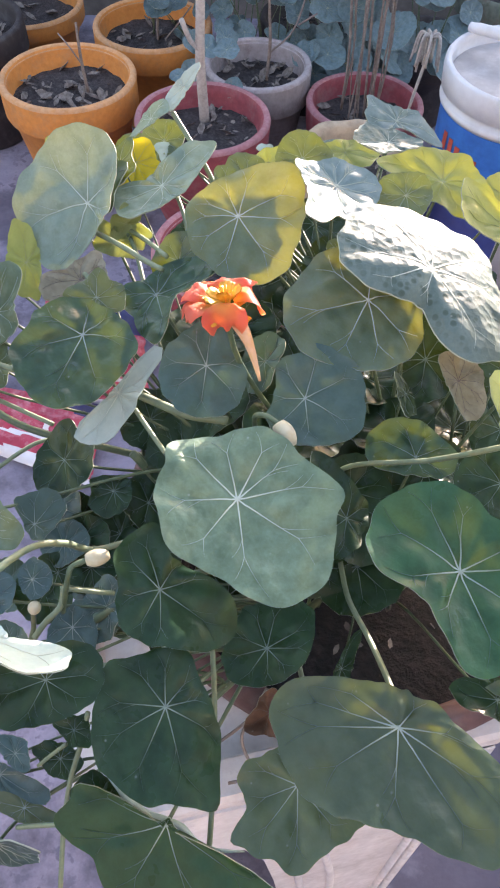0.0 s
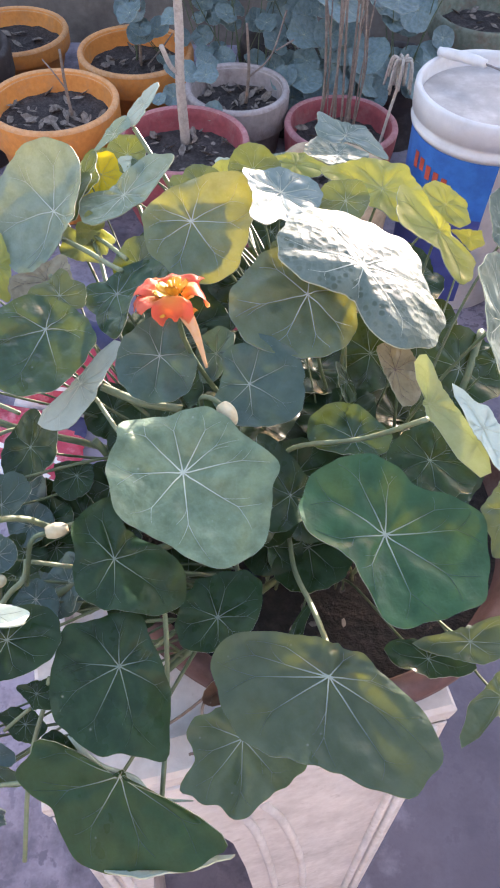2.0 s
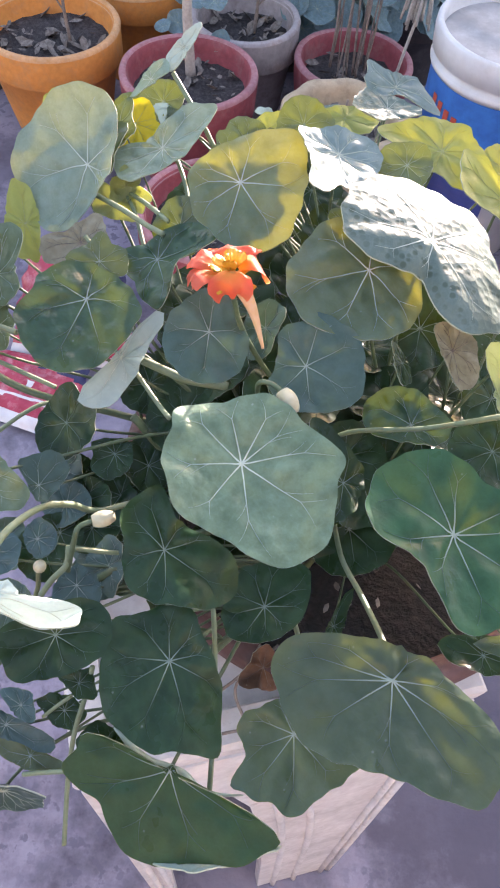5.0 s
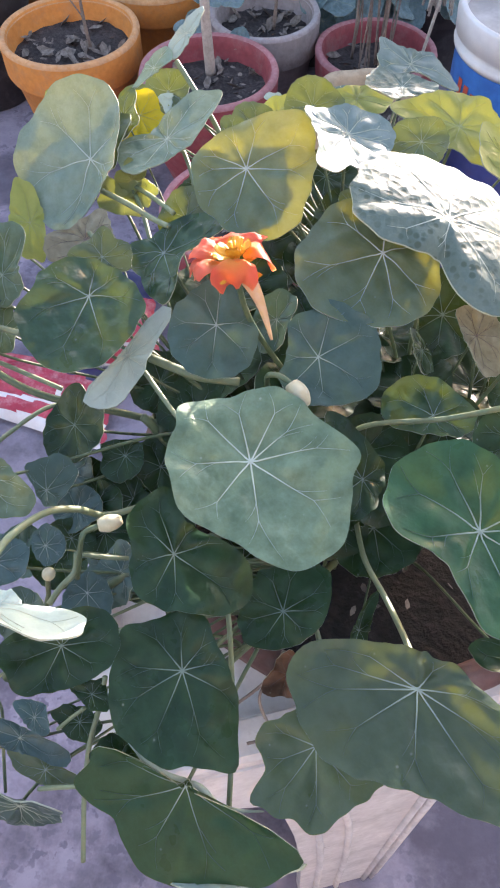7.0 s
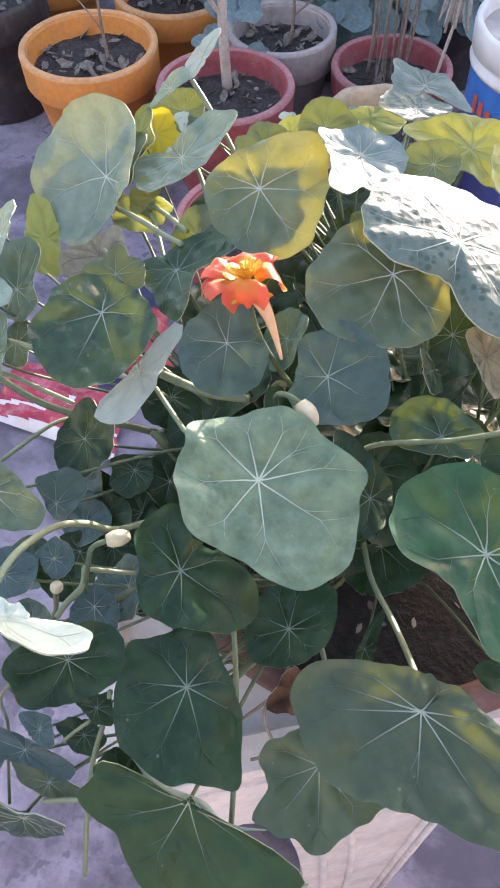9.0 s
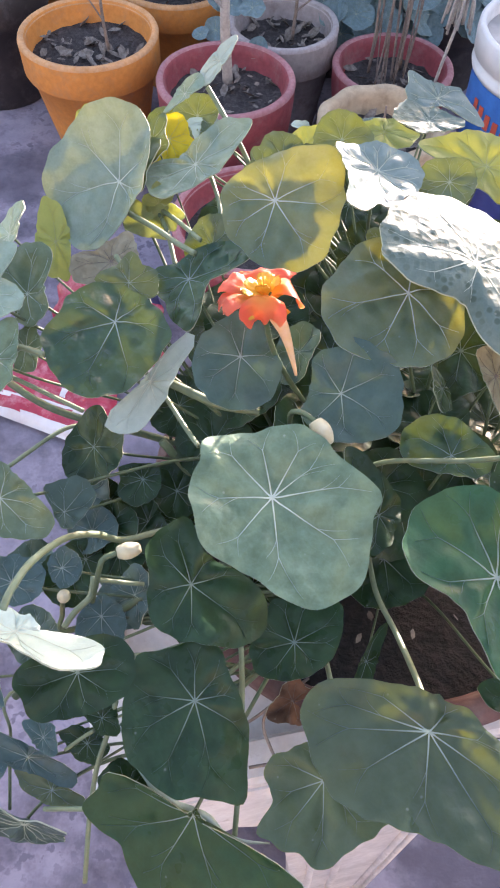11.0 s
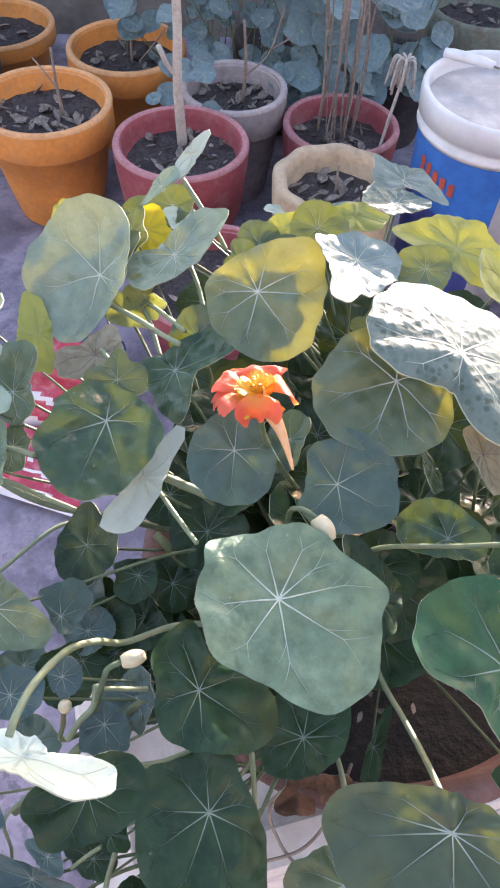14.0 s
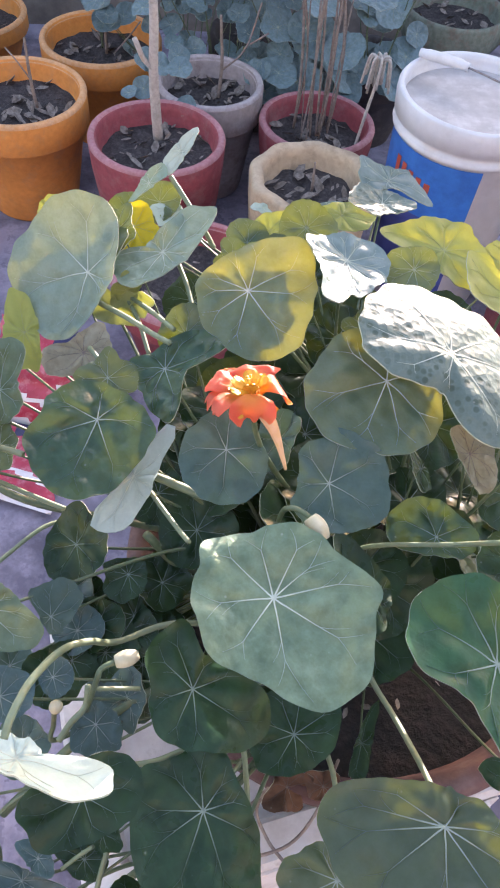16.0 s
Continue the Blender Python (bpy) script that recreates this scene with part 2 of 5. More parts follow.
PALE_VEIN = vein_matter("underside_vein", (0.62, 0.68, 0.6), (0.42, 0.5, 0.45), 0.004, 0.032)
YOUNG_VEIN = vein_matter("yellow_sunlit_vein", (0.52, 0.54, 0.24), (0.4, 0.42, 0.15), 0.004, 0.02)
MINT_VEIN = vein_matter("bloomed_leaf_vein", (0.74, 0.8, 0.66), (0.36, 0.44, 0.36), 0.004, 0.045)
STALK = surface("petiole_skin", (0.12, 0.17, 0.095), (0.08, 0.125, 0.065), (0.24, 0.2, 0.1), 0.45, 200, 30, 0.15, 0.0005)
RUNNER = surface("pale_petiole_skin", (0.21, 0.27, 0.17), (0.16, 0.21, 0.125), (0.3, 0.27, 0.13), 0.45, 200, 30, 0.15, 0.0005)
BUD = surface("bud_skin", (0.62, 0.58, 0.42), (0.54, 0.5, 0.33), (0.55, 0.42, 0.25), 0.5, 250, 60, 0.1, 0.0005)
PETAL = leaf_matter("petal_skin", (0.88, 0.13, 0.08), (0.93, 0.25, 0.16), (0.95, 0.45, 0.1), (0.97, 0.42, 0.2), 0.52, 0.5)
pn = PETAL.node_tree
base, throat = pn.nodes["Principled BSDF"].inputs["Base Color"], pn.nodes.new("ShaderNodeMapRange")
reach_of = pn.nodes.new("ShaderNodeVectorMath")
reach_of.operation = "LENGTH"
pn.links.new(pn.nodes["Texture Coordinate"].outputs["Object"], reach_of.inputs[0])
pn.links.new(reach_of.outputs["Value"], throat.inputs["Value"])
throat.inputs["From Min"].default_value, throat.inputs["From Max"].default_value = 0.003, 0.0105
pn.links.new(mixed(pn, throat.outputs["Result"], (0.95, 0.5, 0.06), base.links[0].from_socket), base)
THROAT = surface("yellow_throat", (0.85, 0.5, 0.05), (0.8, 0.38, 0.03), (0.8, 0.3, 0.05), 0.5, 200, 60, 0.1, 0.0003)
SPUR = surface("spur_skin", (0.8, 0.5, 0.3), (0.75, 0.42, 0.22), (0.8, 0.5, 0.1), 0.5, 200, 60, 0.1, 0.0003)
CONCRETE = surface("weathered_concrete", (0.42, 0.385, 0.485), (0.32, 0.29, 0.38), (0.09, 0.082, 0.115), 0.9, 30, 2.2, 0.5, 0.004, 0.8, wet=0.46, fade=0.55)


def stained(m, spots, tone):
    """Damp dark stains with ragged edges on a floor: (x, y, reach, strength)."""
    nt = m.node_tree
    base = nt.nodes["Principled BSDF"].inputs["Base Color"]
    co = nt.nodes.new("ShaderNodeTexCoord")
    ragged = tex(nt, "ShaderNodeTexNoise", 9, 6, 0.65)
    for x, y, reach, strength in spots:
        off, size, add, rim = nt.nodes.new("ShaderNodeVectorMath"), nt.nodes.new("ShaderNodeVectorMath"), nt.nodes.new("ShaderNodeMath"), nt.nodes.new("ShaderNodeMapRange")
        off.operation, size.operation, add.operation = "SUBTRACT", "LENGTH", "MULTIPLY_ADD"
        off.inputs[1].default_value = (x, y, 0)
        nt.links.new(co.outputs["Object"], off.inputs[0])
        nt.links.new(off.outputs["Vector"], size.inputs[0])
        nt.links.new(ragged.outputs["Fac"], add.inputs[0])
        add.inputs[1].default_value = reach * 1.6
        nt.links.new(size.outputs["Value"], add.inputs[2])
        rim.inputs["From Min"].default_value, rim.inputs["From Max"].default_value = reach * 1.55, reach * 1.85
        rim.inputs["To Min"].default_value, rim.inputs["To Max"].default_value = strength, 0.0
        nt.links.new(add.outputs["Value"], rim.inputs["Value"])
        nt.links.new(mixed(nt, rim.outputs["Result"], base.links[0].from_socket, tone), base)


def specked(m, scale, low, high, tone):
    """Small dark crisp specks of dirt and lichen, in patches."""
    nt = m.node_tree
    base = nt.nodes["Principled BSDF"].inputs["Base Color"]
    dots, field = ramp(nt, [(low, (0, 0, 0)), (high, (1, 1, 1))]), ramp(nt, [(0.4, (0, 0, 0)), (0.58, (0.9,) * 3)])
    nt.links.new(tex(nt, "ShaderNodeTexNoise", scale, 3, 0.55).outputs["Fac"], dots.inputs["Fac"])
    nt.links.new(tex(nt, "ShaderNodeTexNoise", scale * 0.11, 3, 0.5).outputs["Fac"], field.inputs["Fac"])
    nt.links.new(mixed(nt, mixed(nt, 1.0, dots.outputs["Color"], field.outputs["Color"], "MULTIPLY"), base.links[0].from_socket, tone), base)


specked(CONCRETE, 60, 0.53, 0.6, (0.15, 0.137, 0.19))
stained(CONCRETE, ((0.42, 0.24, 0.3, 0.8), (0.41, 0.05, 0.11, 0.6), (-0.54, 0.74, 0.14, 0.6), (-0.11, 0.52, 0.21, 0.55), (-0.565, 1.41, 0.12, 0.6), (0.65, 0.73, 0.26, 0.6)), (0.085, 0.078, 0.11))
# grey of the added near-side wall, kept dark to limit its bounce
SKY_BLOCK = surface("sky_block_plaster", (0.2, 0.2, 0.205), (0.16, 0.16, 0.165), (0.11, 0.11, 0.115), 0.9, 40, 1.5, 0.4, 0.004)
# dark brown of the added back wall, standing in for a shaded backdrop
PLASTER = surface("sun_block_plaster", (0.24, 0.21, 0.19), (0.18, 0.155, 0.14), (0.08, 0.07, 0.065), 0.9, 40, 1.5, 0.4, 0.004)
TERRACOTTA = surface("orange_painted_clay", (0.8, 0.31, 0.07), (0.7, 0.25, 0.055), (0.5, 0.26, 0.14), 0.75, 90, 9, 0.4, 0.001, 0.5)
RED_CLAY = surface("red_painted_clay", (0.36, 0.075, 0.09), (0.28, 0.055, 0.07), (0.36, 0.19, 0.19), 0.75, 90, 9, 0.4, 0.001, 0.5)
RED_LIP = surface("worn_red_clay_lip", (0.5, 0.25, 0.27), (0.42, 0.17, 0.19), (0.3, 0.14, 0.13), 0.85, 120, 20, 0.4, 0.001, 0.5)
ORANGE_LIP = surface("worn_orange_clay_lip", (0.78, 0.43, 0.23), (0.7, 0.33, 0.13), (0.5, 0.3, 0.2), 0.85, 120, 20, 0.4, 0.001, 0.5)
GREY_LIP = surface("worn_grey_clay_lip", (0.52, 0.47, 0.48), (0.42, 0.37, 0.38), (0.3, 0.22, 0.2), 0.9, 120, 20, 0.4, 0.001, 0.5)
GREY_CLAY = surface("grey_weathered_clay", (0.4, 0.355, 0.36), (0.31, 0.27, 0.275), (0.18, 0.12, 0.11), 0.85, 70, 8, 0.5, 0.0015, 0.7)
BLACK_POT = surface("black_stained_pot", (0.05, 0.042, 0.045), (0.035, 0.03, 0.034), (0.2, 0.2, 0.2), 0.6, 70, 10, 0.3, 0.001, 0.3)
BOWL_CLAY = surface("brown_clay", (0.15, 0.078, 0.076), (0.1, 0.052, 0.052), (0.2, 0.14, 0.135), 0.8, 90, 14, 0.5, 0.001, 0.6)
CREAM = surface("cream_painted_clay", (0.55, 0.43, 0.3), (0.47, 0.36, 0.25), (0.25, 0.18, 0.12), 0.8, 90, 12, 0.4, 0.001, 0.5)
GREEN_POT = surface("mossy_clay", (0.2, 0.24, 0.2), (0.13, 0.16, 0.13), (0.2, 0.1, 0.08), 0.9, 70, 10, 0.5, 0.0015, 0.6)
WHITE = surface("chalky_white_paint", (0.8, 0.77, 0.77), (0.7, 0.66, 0.66), (0.3, 0.25, 0.23), 0.7, 120, 22, 0.35, 0.001, 0.7, wet=0.6, fade=0.7)
BUCKET = surface("white_plastic", (0.74, 0.75, 0.78), (0.7, 0.71, 0.74), (0.5, 0.48, 0.46), 0.45, 60, 7, 0.05, 0.001, 0.3)
WATER = surface("dry_paint_skin", (0.5, 0.48, 0.48), (0.4, 0.38, 0.38), (0.66, 0.64, 0.64), 0.35, 25, 9, 0.3, 0.002, 0.6)
BLUE_PRINT = surface("blue_label_print", (0.03, 0.2, 0.62), (0.02, 0.14, 0.5), (0.02, 0.1, 0.35), 0.45, 30, 8, 0.0)
DEEP_BLUE = surface("dark_blue_label_print", (0.07, 0.1, 0.34), (0.05, 0.07, 0.27), (0.1, 0.1, 0.3), 0.45, 30, 8, 0.0)
RED_PRINT = surface("red_label_print", (0.6, 0.1, 0.06), (0.5, 0.08, 0.05), (0.4, 0.1, 0.1), 0.45, 60, 12, 0.0)
SOIL = surface("dry_potting_soil", (0.07, 0.06, 0.062), (0.032, 0.027, 0.029), (0.14, 0.125, 0.12), 0.95, 160, 30, 0.9, 0.004, 0.6)
# near-black: the deep shade under the leaves is put into this soil
SHADED_SOIL = surface("shaded_soil", (0.02, 0.015, 0.014), (0.009, 0.007, 0.007), (0.045, 0.034, 0.03), 0.9, 160, 30, 0.9, 0.004, 0.5)
FLAKE = surface("dead_leaf_flake", (0.3, 0.26, 0.23), (0.15, 0.125, 0.11), (0.07, 0.055, 0.05), 0.85, 120, 30, 0.3, 0.001)
WOOD = surface("bleached_stick", (0.62, 0.57, 0.52), (0.48, 0.43, 0.39), (0.25, 0.2, 0.16), 0.8, 150, 20, 0.4, 0.001)
DRY_STEM = surface("dry_stem", (0.3, 0.24, 0.21), (0.2, 0.155, 0.135), (0.44, 0.4, 0.36), 0.85, 150, 20, 0.3, 0.001)
FOIL_RED = surface("red_plastic_film", (0.56, 0.06, 0.11), (0.44, 0.03, 0.06), (0.8, 0.45, 0.5), 0.28, 40, 14, 0.1, 0.001, 0.5)
FOIL_WHITE = surface("white_plastic_film", (0.8, 0.78, 0.8), (0.74, 0.72, 0.75), (0.6, 0.45, 0.48), 0.35, 40, 12, 0.1, 0.001, 0.3)
FOIL_NAVY = surface("navy_plastic_film", (0.03, 0.035, 0.12), (0.02, 0.022, 0.08), (0.1, 0.1, 0.2), 0.35, 40, 12, 0.1, 0.001, 0.3)
WIRE = surface("steel_wire", (0.3, 0.29, 0.3), (0.22, 0.21, 0.22), (0.3, 0.2, 0.15), 0.4, 80, 20, 0.0, metal=0.8)


# ---- builders ----
rnd = random.Random(7)


def mesh_of(name, verts, faces, mats, slots=None, smooth=True):
    me = bpy.data.meshes.new(name)
    me.from_pydata([tuple(map(float, v)) for v in verts], [], faces)
    for m in mats if isinstance(mats, (list, tuple)) else [mats]:
        me.materials.append(m)
    if slots:
        me.polygons.foreach_set("material_index", slots)
    me.polygons.foreach_set("use_smooth", [smooth] * len(me.polygons))
    me.update()
    return me


def part(name, geo, material, parent, label="", smooth=True):
    """geo (vertices and faces) as one mesh object under parent."""
    ob = new(name, mesh_of(name, geo[0], geo[1], material, geo[2] if len(geo) > 2 else None, smooth))
    ob.parent = parent
    return tagged(ob, label)


def thing(name, place, label, category, group="", kind=""):
    ob = new(name)
    ob.empty_display_size = 0.05
    ob.matrix_world = pose(*place)
    return tagged(ob, label, category, group, kind)


def joined(*geos):
    verts, faces = [], []
    for v, f, *_ in geos:
        faces += [tuple(i + len(verts) for i in q) for q in f]
        verts += list(v)
    return verts, faces


def lathe(profile, sides=48, wobble=0.0, seed=0.0, lobes=0, lobe=0.0):
    """A body of revolution from (radius, height) pairs, a little uneven; closed where the profile meets the axis."""
    verts, faces = [], []
    for k, (r, z) in enumerate(profile):
        for i in range(sides):
            a = 2 * math.pi * i / sides
            q = r * (1 + wobble * noise.noise((math.cos(a) * 1.5 + seed, math.sin(a) * 1.5, z * 8)) + lobe * math.cos(lobes * a))
            verts.append((q * math.cos(a), q * math.sin(a), z))
    for k in range(len(profile) - 1):
        for i in range(sides):
            j = (i + 1) % sides
            faces.append((k * sides + i, k * sides + j, (k + 1) * sides + j, (k + 1) * sides + i))
    return verts, faces


def tube(points, radii, sides=7, caps=True):
    pts = [Vector(p) for p in points]
    if not isinstance(radii, (list, tuple)):
        radii = [radii] * len(pts)
    verts, faces, side = [], [], None
    for k, p in enumerate(pts):
        d = (pts[min(k + 1, len(pts) - 1)] - pts[max(k - 1, 0)]).normalized()
        side = (side or Vector((0.31, 0.77, 0.55))).copy()
        side = (side - d * side.dot(d)).normalized()
        up = d.cross(side)
        for i in range(sides):
            a = 2 * math.pi * i / sides
            verts.append(p + (side * math.cos(a) + up * math.sin(a)) * radii[k])
    for k in range(len(pts) - 1):
        for i in range(sides):
            j = (i + 1) % sides
            faces.append((k * sides + i, k * sides + j, (k + 1) * sides + j, (k + 1) * sides + i))
    if caps:
        faces.append(tuple(range(sides - 1, -1, -1)))
        faces.append(tuple((len(pts) - 1) * sides + i for i in range(sides)))
    return verts, faces


def bezier(a, b, c, d, n=14):
    a, b, c, d = map(Vector, (a, b, c, d))
    return [a * (1 - t) ** 3 + b * 3 * t * (1 - t) ** 2 + c * 3 * t * t * (1 - t) + d * t**3 for t in (k / n for k in range(n + 1))]


def spline(pts, n=8):
    """A smooth line through the given points."""
    p = [Vector(q) for q in pts]
    p = [p[0] * 2 - p[1]] + p + [p[-1] * 2 - p[-2]]
    out = []
    for k in range(1, len(p) - 2):
        for t in (i / n for i in range(n)):
            out.append(0.5 * (2 * p[k] + (p[k + 1] - p[k - 1]) * t + (2 * p[k - 1] - 5 * p[k] + 4 * p[k + 1] - p[k + 2]) * t * t + (3 * p[k] - p[k - 1] - 3 * p[k + 1] + p[k + 2]) * t**3))
    return out + [p[-2]]


def leaf_frame(centre, normal):
    n = Vector(normal).normalized()
    u = (Vector((1, 0, 0)) - n * n.x).normalized()
    return Vector(centre), u, n.cross(u), n


def leaf_geo(lobes, cup, wave, seed, ripple=0.018, lump=1.0, fold=None, veins=""):
    """A round shield-shaped blade in its own plane, the stalk's foot at its origin, and the veins that lie on it."""
    r = random.Random(seed)
    m = len(lobes)
    size = sum(lobes) / m
    phase, turn = r.random() * 6.28, r.random() * 6.28
    count = r.choice((8, 9, 9, 10))
    ways = [turn + 2 * math.pi * (k + r.uniform(-0.16, 0.16)) / count for k in range(count)]
    if veins:
        ways = [radians(float(d)) for d in veins.split()]

    def reach(a):
        x = (a / (2 * math.pi) * m) % m
        k, t = int(x), x - int(x)
        p = [lobes[(k + i) % m] for i in (-1, 0, 1, 2)]
        base = 0.5 * (2 * p[1] + (p[2] - p[0]) * t + (2 * p[0] - 5 * p[1] + 4 * p[2] - p[3]) * t * t + (3 * p[1] - p[0] - 3 * p[2] + p[3]) * t**3)
        return max(base, 0.002) * (1 + ripple * math.sin(count * 2 * a + phase) + 0.6 * ripple * noise.noise((9 * math.cos(a), 9 * math.sin(a), seed)))

    def height(f, a):
        h = cup * size * f * f + wave * size * f * f * math.sin(2 * a + phase) + 0.6 * wave * size * f**3 * math.sin(5 * a + 2 * phase)
        h += 0.075 * lump * size * noise.noise((2.2 * f * math.cos(a) + seed, 2.2 * f * math.sin(a), seed * 0.7))
        for w in ways:
            d = (a - w + math.pi) % (2 * math.pi) - math.pi
            h -= 0.045 * lump * size * math.exp(-((d * f / 0.10) ** 2)) * math.sin(math.pi * min(1, f * 1.05))
        if fold:
            d = f * reach(a) * math.cos(a - radians(fold[0])) - fold[1]
            h += fold[2] * (d if d > 0.002 else max(0.0, d + 0.002) ** 2 / 0.008)
        return h - 0.05 * size * math.exp(-((f / 0.12) ** 2))

    sides, rings = 108 if m > 20 and size > 0.014 else 48, (0.06, 0.14, 0.24, 0.36, 0.48, 0.6, 0.72, 0.83, 0.92, 1.0)
    top = [(0, 0, height(0, 0))]
    for f in rings:
        for i in range(sides):
            a = 2 * math.pi * i / sides
            q = f * reach(a)
            top.append((q * math.cos(a), q * math.sin(a), height(f, a)))
    count_top = len(top)
    verts = top + [(x, y, z - 0.0007) for x, y, z in top]
    faces = []
    for i in range(sides):
        j = (i + 1) % sides
        faces.append((0, 1 + i, 1 + j))
        for k in range(len(rings) - 1):
            p, q = 1 + k * sides, 1 + (k + 1) * sides
            faces.append((p + i, q + i, q + j, p + j))
    faces += [tuple(x + count_top for x in reversed(f)) for f in faces]
    e = 1 + (len(rings) - 1) * sides
    slots, k = [0] * len(faces), len(verts)
    verts += [verts[e + i] for i in range(sides)] + [verts[e + count_top + i] for i in range(sides)]
    faces += [(k + i, k + sides + i, k + sides + (i + 1) % sides, k + (i + 1) % sides) for i in range(sides)]
    slots += [1] * sides

    ribs = []

    def rib(a0, a1, f0, f1, w0, w1, steps):
        v, q = [], []
        for k in range(steps + 1):
            t = k / steps
            a, f = a0 + (a1 - a0) * t, f0 + (f1 - f0) * t
            w = w0 + (w1 - w0) * t
            d = reach(a) * f
            x, y = d * math.cos(a), d * math.sin(a)
            nx, ny = -math.sin(a), math.cos(a)
            z = height(f, a)
            v += [(x - nx * w, y - ny * w, z + 0.00012), (x, y, z + (0.0004 if lump > 0.6 else 0.0002)), (x + nx * w, y + ny * w, z + 0.00012)]
            if k:
                b = 3 * k
                q += [(b - 3, b, b + 1, b - 2), (b - 2, b + 1, b + 2, b - 1)]
        ribs.append((v, q))

    w = (0.0072 if size > 0.02 else 0.0045) * size + 0.0001
    hub = [(0, 0, height(0, 0) + 0.0005)] + [(0.03 * size * math.cos(k * 0.785), 0.03 * size * math.sin(k * 0.785), height(0.04, k * 0.785) + 0.0002) for k in range(8)]
    ribs.append((hub, [(0, 1 + k, 1 + (k + 1) % 8) for k in range(8)]))
    for a in ways:
        bend, end = r.uniform(-0.05, 0.05), r.uniform(0.58, 0.7)
        rib(a, a + bend, 0.0, end, w, w * 0.42, 9)
        spread = r.uniform(0.13, 0.22)
        rib(a + bend, a + bend + spread, end, r.uniform(0.84, 0.95), w * 0.42, w * 0.12, 5)
        rib(a + bend, a + bend - spread * 0.8, end, r.uniform(0.84, 0.95), w * 0.42, w * 0.12, 5)
        if r.random() < 0.6:
            f = r.uniform(0.35, 0.5)
            rib(a + bend * f, a + r.choice((-1, 1)) * spread * 1.2, f, f + 0.3, w * 0.35, w * 0.1, 4)
    return (verts, faces, slots), joined(*ribs)


TONES = {"gold": GOLD, "frost": FROST, "sunny": SUNNY, "crinkle": CRINKLE, "slate": SLATE, "brown": BROWN, "sage": SAGE, "rich": RICH, "mint": MINT, "green": GREEN, "dark": DARK, "blue": TEAL, "yellow": YOUNG, "pale": PALE, "waxy": WAXY, "tan": TAN, "young": LIGHT, "far": FAR_LEAF}
VEINS = {"gold": YOUNG_VEIN, "frost": PALE_VEIN, "sunny": MINT_VEIN, "brown": DRY_STEM, "tan": DRY_STEM, "sage": MINT_VEIN, "mint": MINT_VEIN, "pale": PALE_VEIN, "waxy": PALE_VEIN, "yellow": YOUNG_VEIN, "young": YOUNG_VEIN, "dark": DARK_VEIN, "blue": VEIN, "far": DARK_VEIN}
LABELS = {"gold": "golden-yellow leaf, the sunlight through it put into its colour", "frost": "smooth silvery blue-grey leaf", "crinkle": "crinkled glossy deep green leaf with pale veins", "sunny": "round grey-green leaf with yellow sunlit patches", "slate": "small slate-green round leaf in shade", "brown": "curled dead brown leaf", "sage": "large round grey-green leaf with pale veins", "rich": "glossy puckered deep green leaf with pale veins", "mint": "round pale grey-green leaf with a waxy bloom", "green": "round waxy green leaf with pale radiating veins", "dark": "round deep green leaf, darkened in colour for shade, with pale veins", "blue": "small bluish-green round leaf",
          "yellow": "yellow-green leaf, sunlight through it partly put into its colour", "pale": "pale grey-green curled leaf edge", "waxy": "puckered glossy leaf with shade put into the colour of its pits",
          "tan": "withered tan leaf", "young": "pale yellow-green folded leaf", "far": "round bluish-green leaf in shade"}

FLOWER = (-0.0027, 0.2438, 0.7219)
SPUR_TIP = (0.0119, 0.2229, 0.6989)
# height of the added back wall, set by where its shade falls
SUN_BLOCK_HEIGHT = 1.0


# ---- setting ----
def sheet(name, size, z, steps, material, label, category, rough=0.0):
    verts, faces = [], []
    xs = sorted({round(s * (k / steps) ** 3 * size, 4) for k in range(steps + 1) for s in (-1, 1)})
    for y in xs:
        for x in xs:
            verts.append((x, y, z + rough * (noise.noise((x * 3, y * 3, 1)) + 0.5 * noise.noise((x * 11, y * 11, 5))) * (1 if abs(x) < 8 and abs(y) < 8 else 0)))
    n = len(xs)
    for j in range(n - 1):
        for i in range(n - 1):
            faces.append((j * n + i, j * n + i + 1, (j + 1) * n + i + 1, (j + 1) * n + i))
    ob = new(name, mesh_of(name, verts, faces, material))
    return tagged(ob, label, category, kind="structure")


sheet("ground", 300.0, 0.0, 90, CONCRETE, "weathered pale grey concrete terrace floor with dark stains", "floor", 0.0025)


# capped walls, added to hold back sun and sky
def parapet(name, a, b, height, thick, material, label):
    a, b = Vector(a), Vector(b)
    d = (b - a).normalized()
    s = Vector((-d.y, d.x, 0)) * thick / 2
    geos = []
    for z0, z1, grow in ((-0.02, height - 0.06, 0.0), (height - 0.06, height, 0.03)):
        q = s * (1 + 2 * grow / thick)
        v = [a - q, b - q, b + q, a + q]
        verts = [(p.x, p.y, z0) for p in v] + [(p.x, p.y, z1) for p in v]
        geos.append((verts, [(0, 1, 5, 4), (1, 2, 6, 5), (2, 3, 7, 6), (3, 0, 4, 7), (4, 5, 6, 7), (3, 2, 1, 0)]))
    ob = new(name, mesh_of(name, *joined(*geos), material, smooth=False))
    return tagged(ob, label, "wall", kind="structure")


# added wall: lets the low sun reach only the plant's upper leaves
parapet("wall_north", (-9.0, 2.5, 0), (9.0, 2.5, 0), SUN_BLOCK_HEIGHT, 0.15, PLASTER, "dark plain wall added behind the pots to keep the low sun off them")
# unseen wall, added behind the camera to darken the near leaves
parapet("wall_south", (9.0, -1.5, 0), (-9.0, -1.5, 0), 2.1, 0.2, SKY_BLOCK, "plain wall on the near side, out of view, added to hold back sky light")


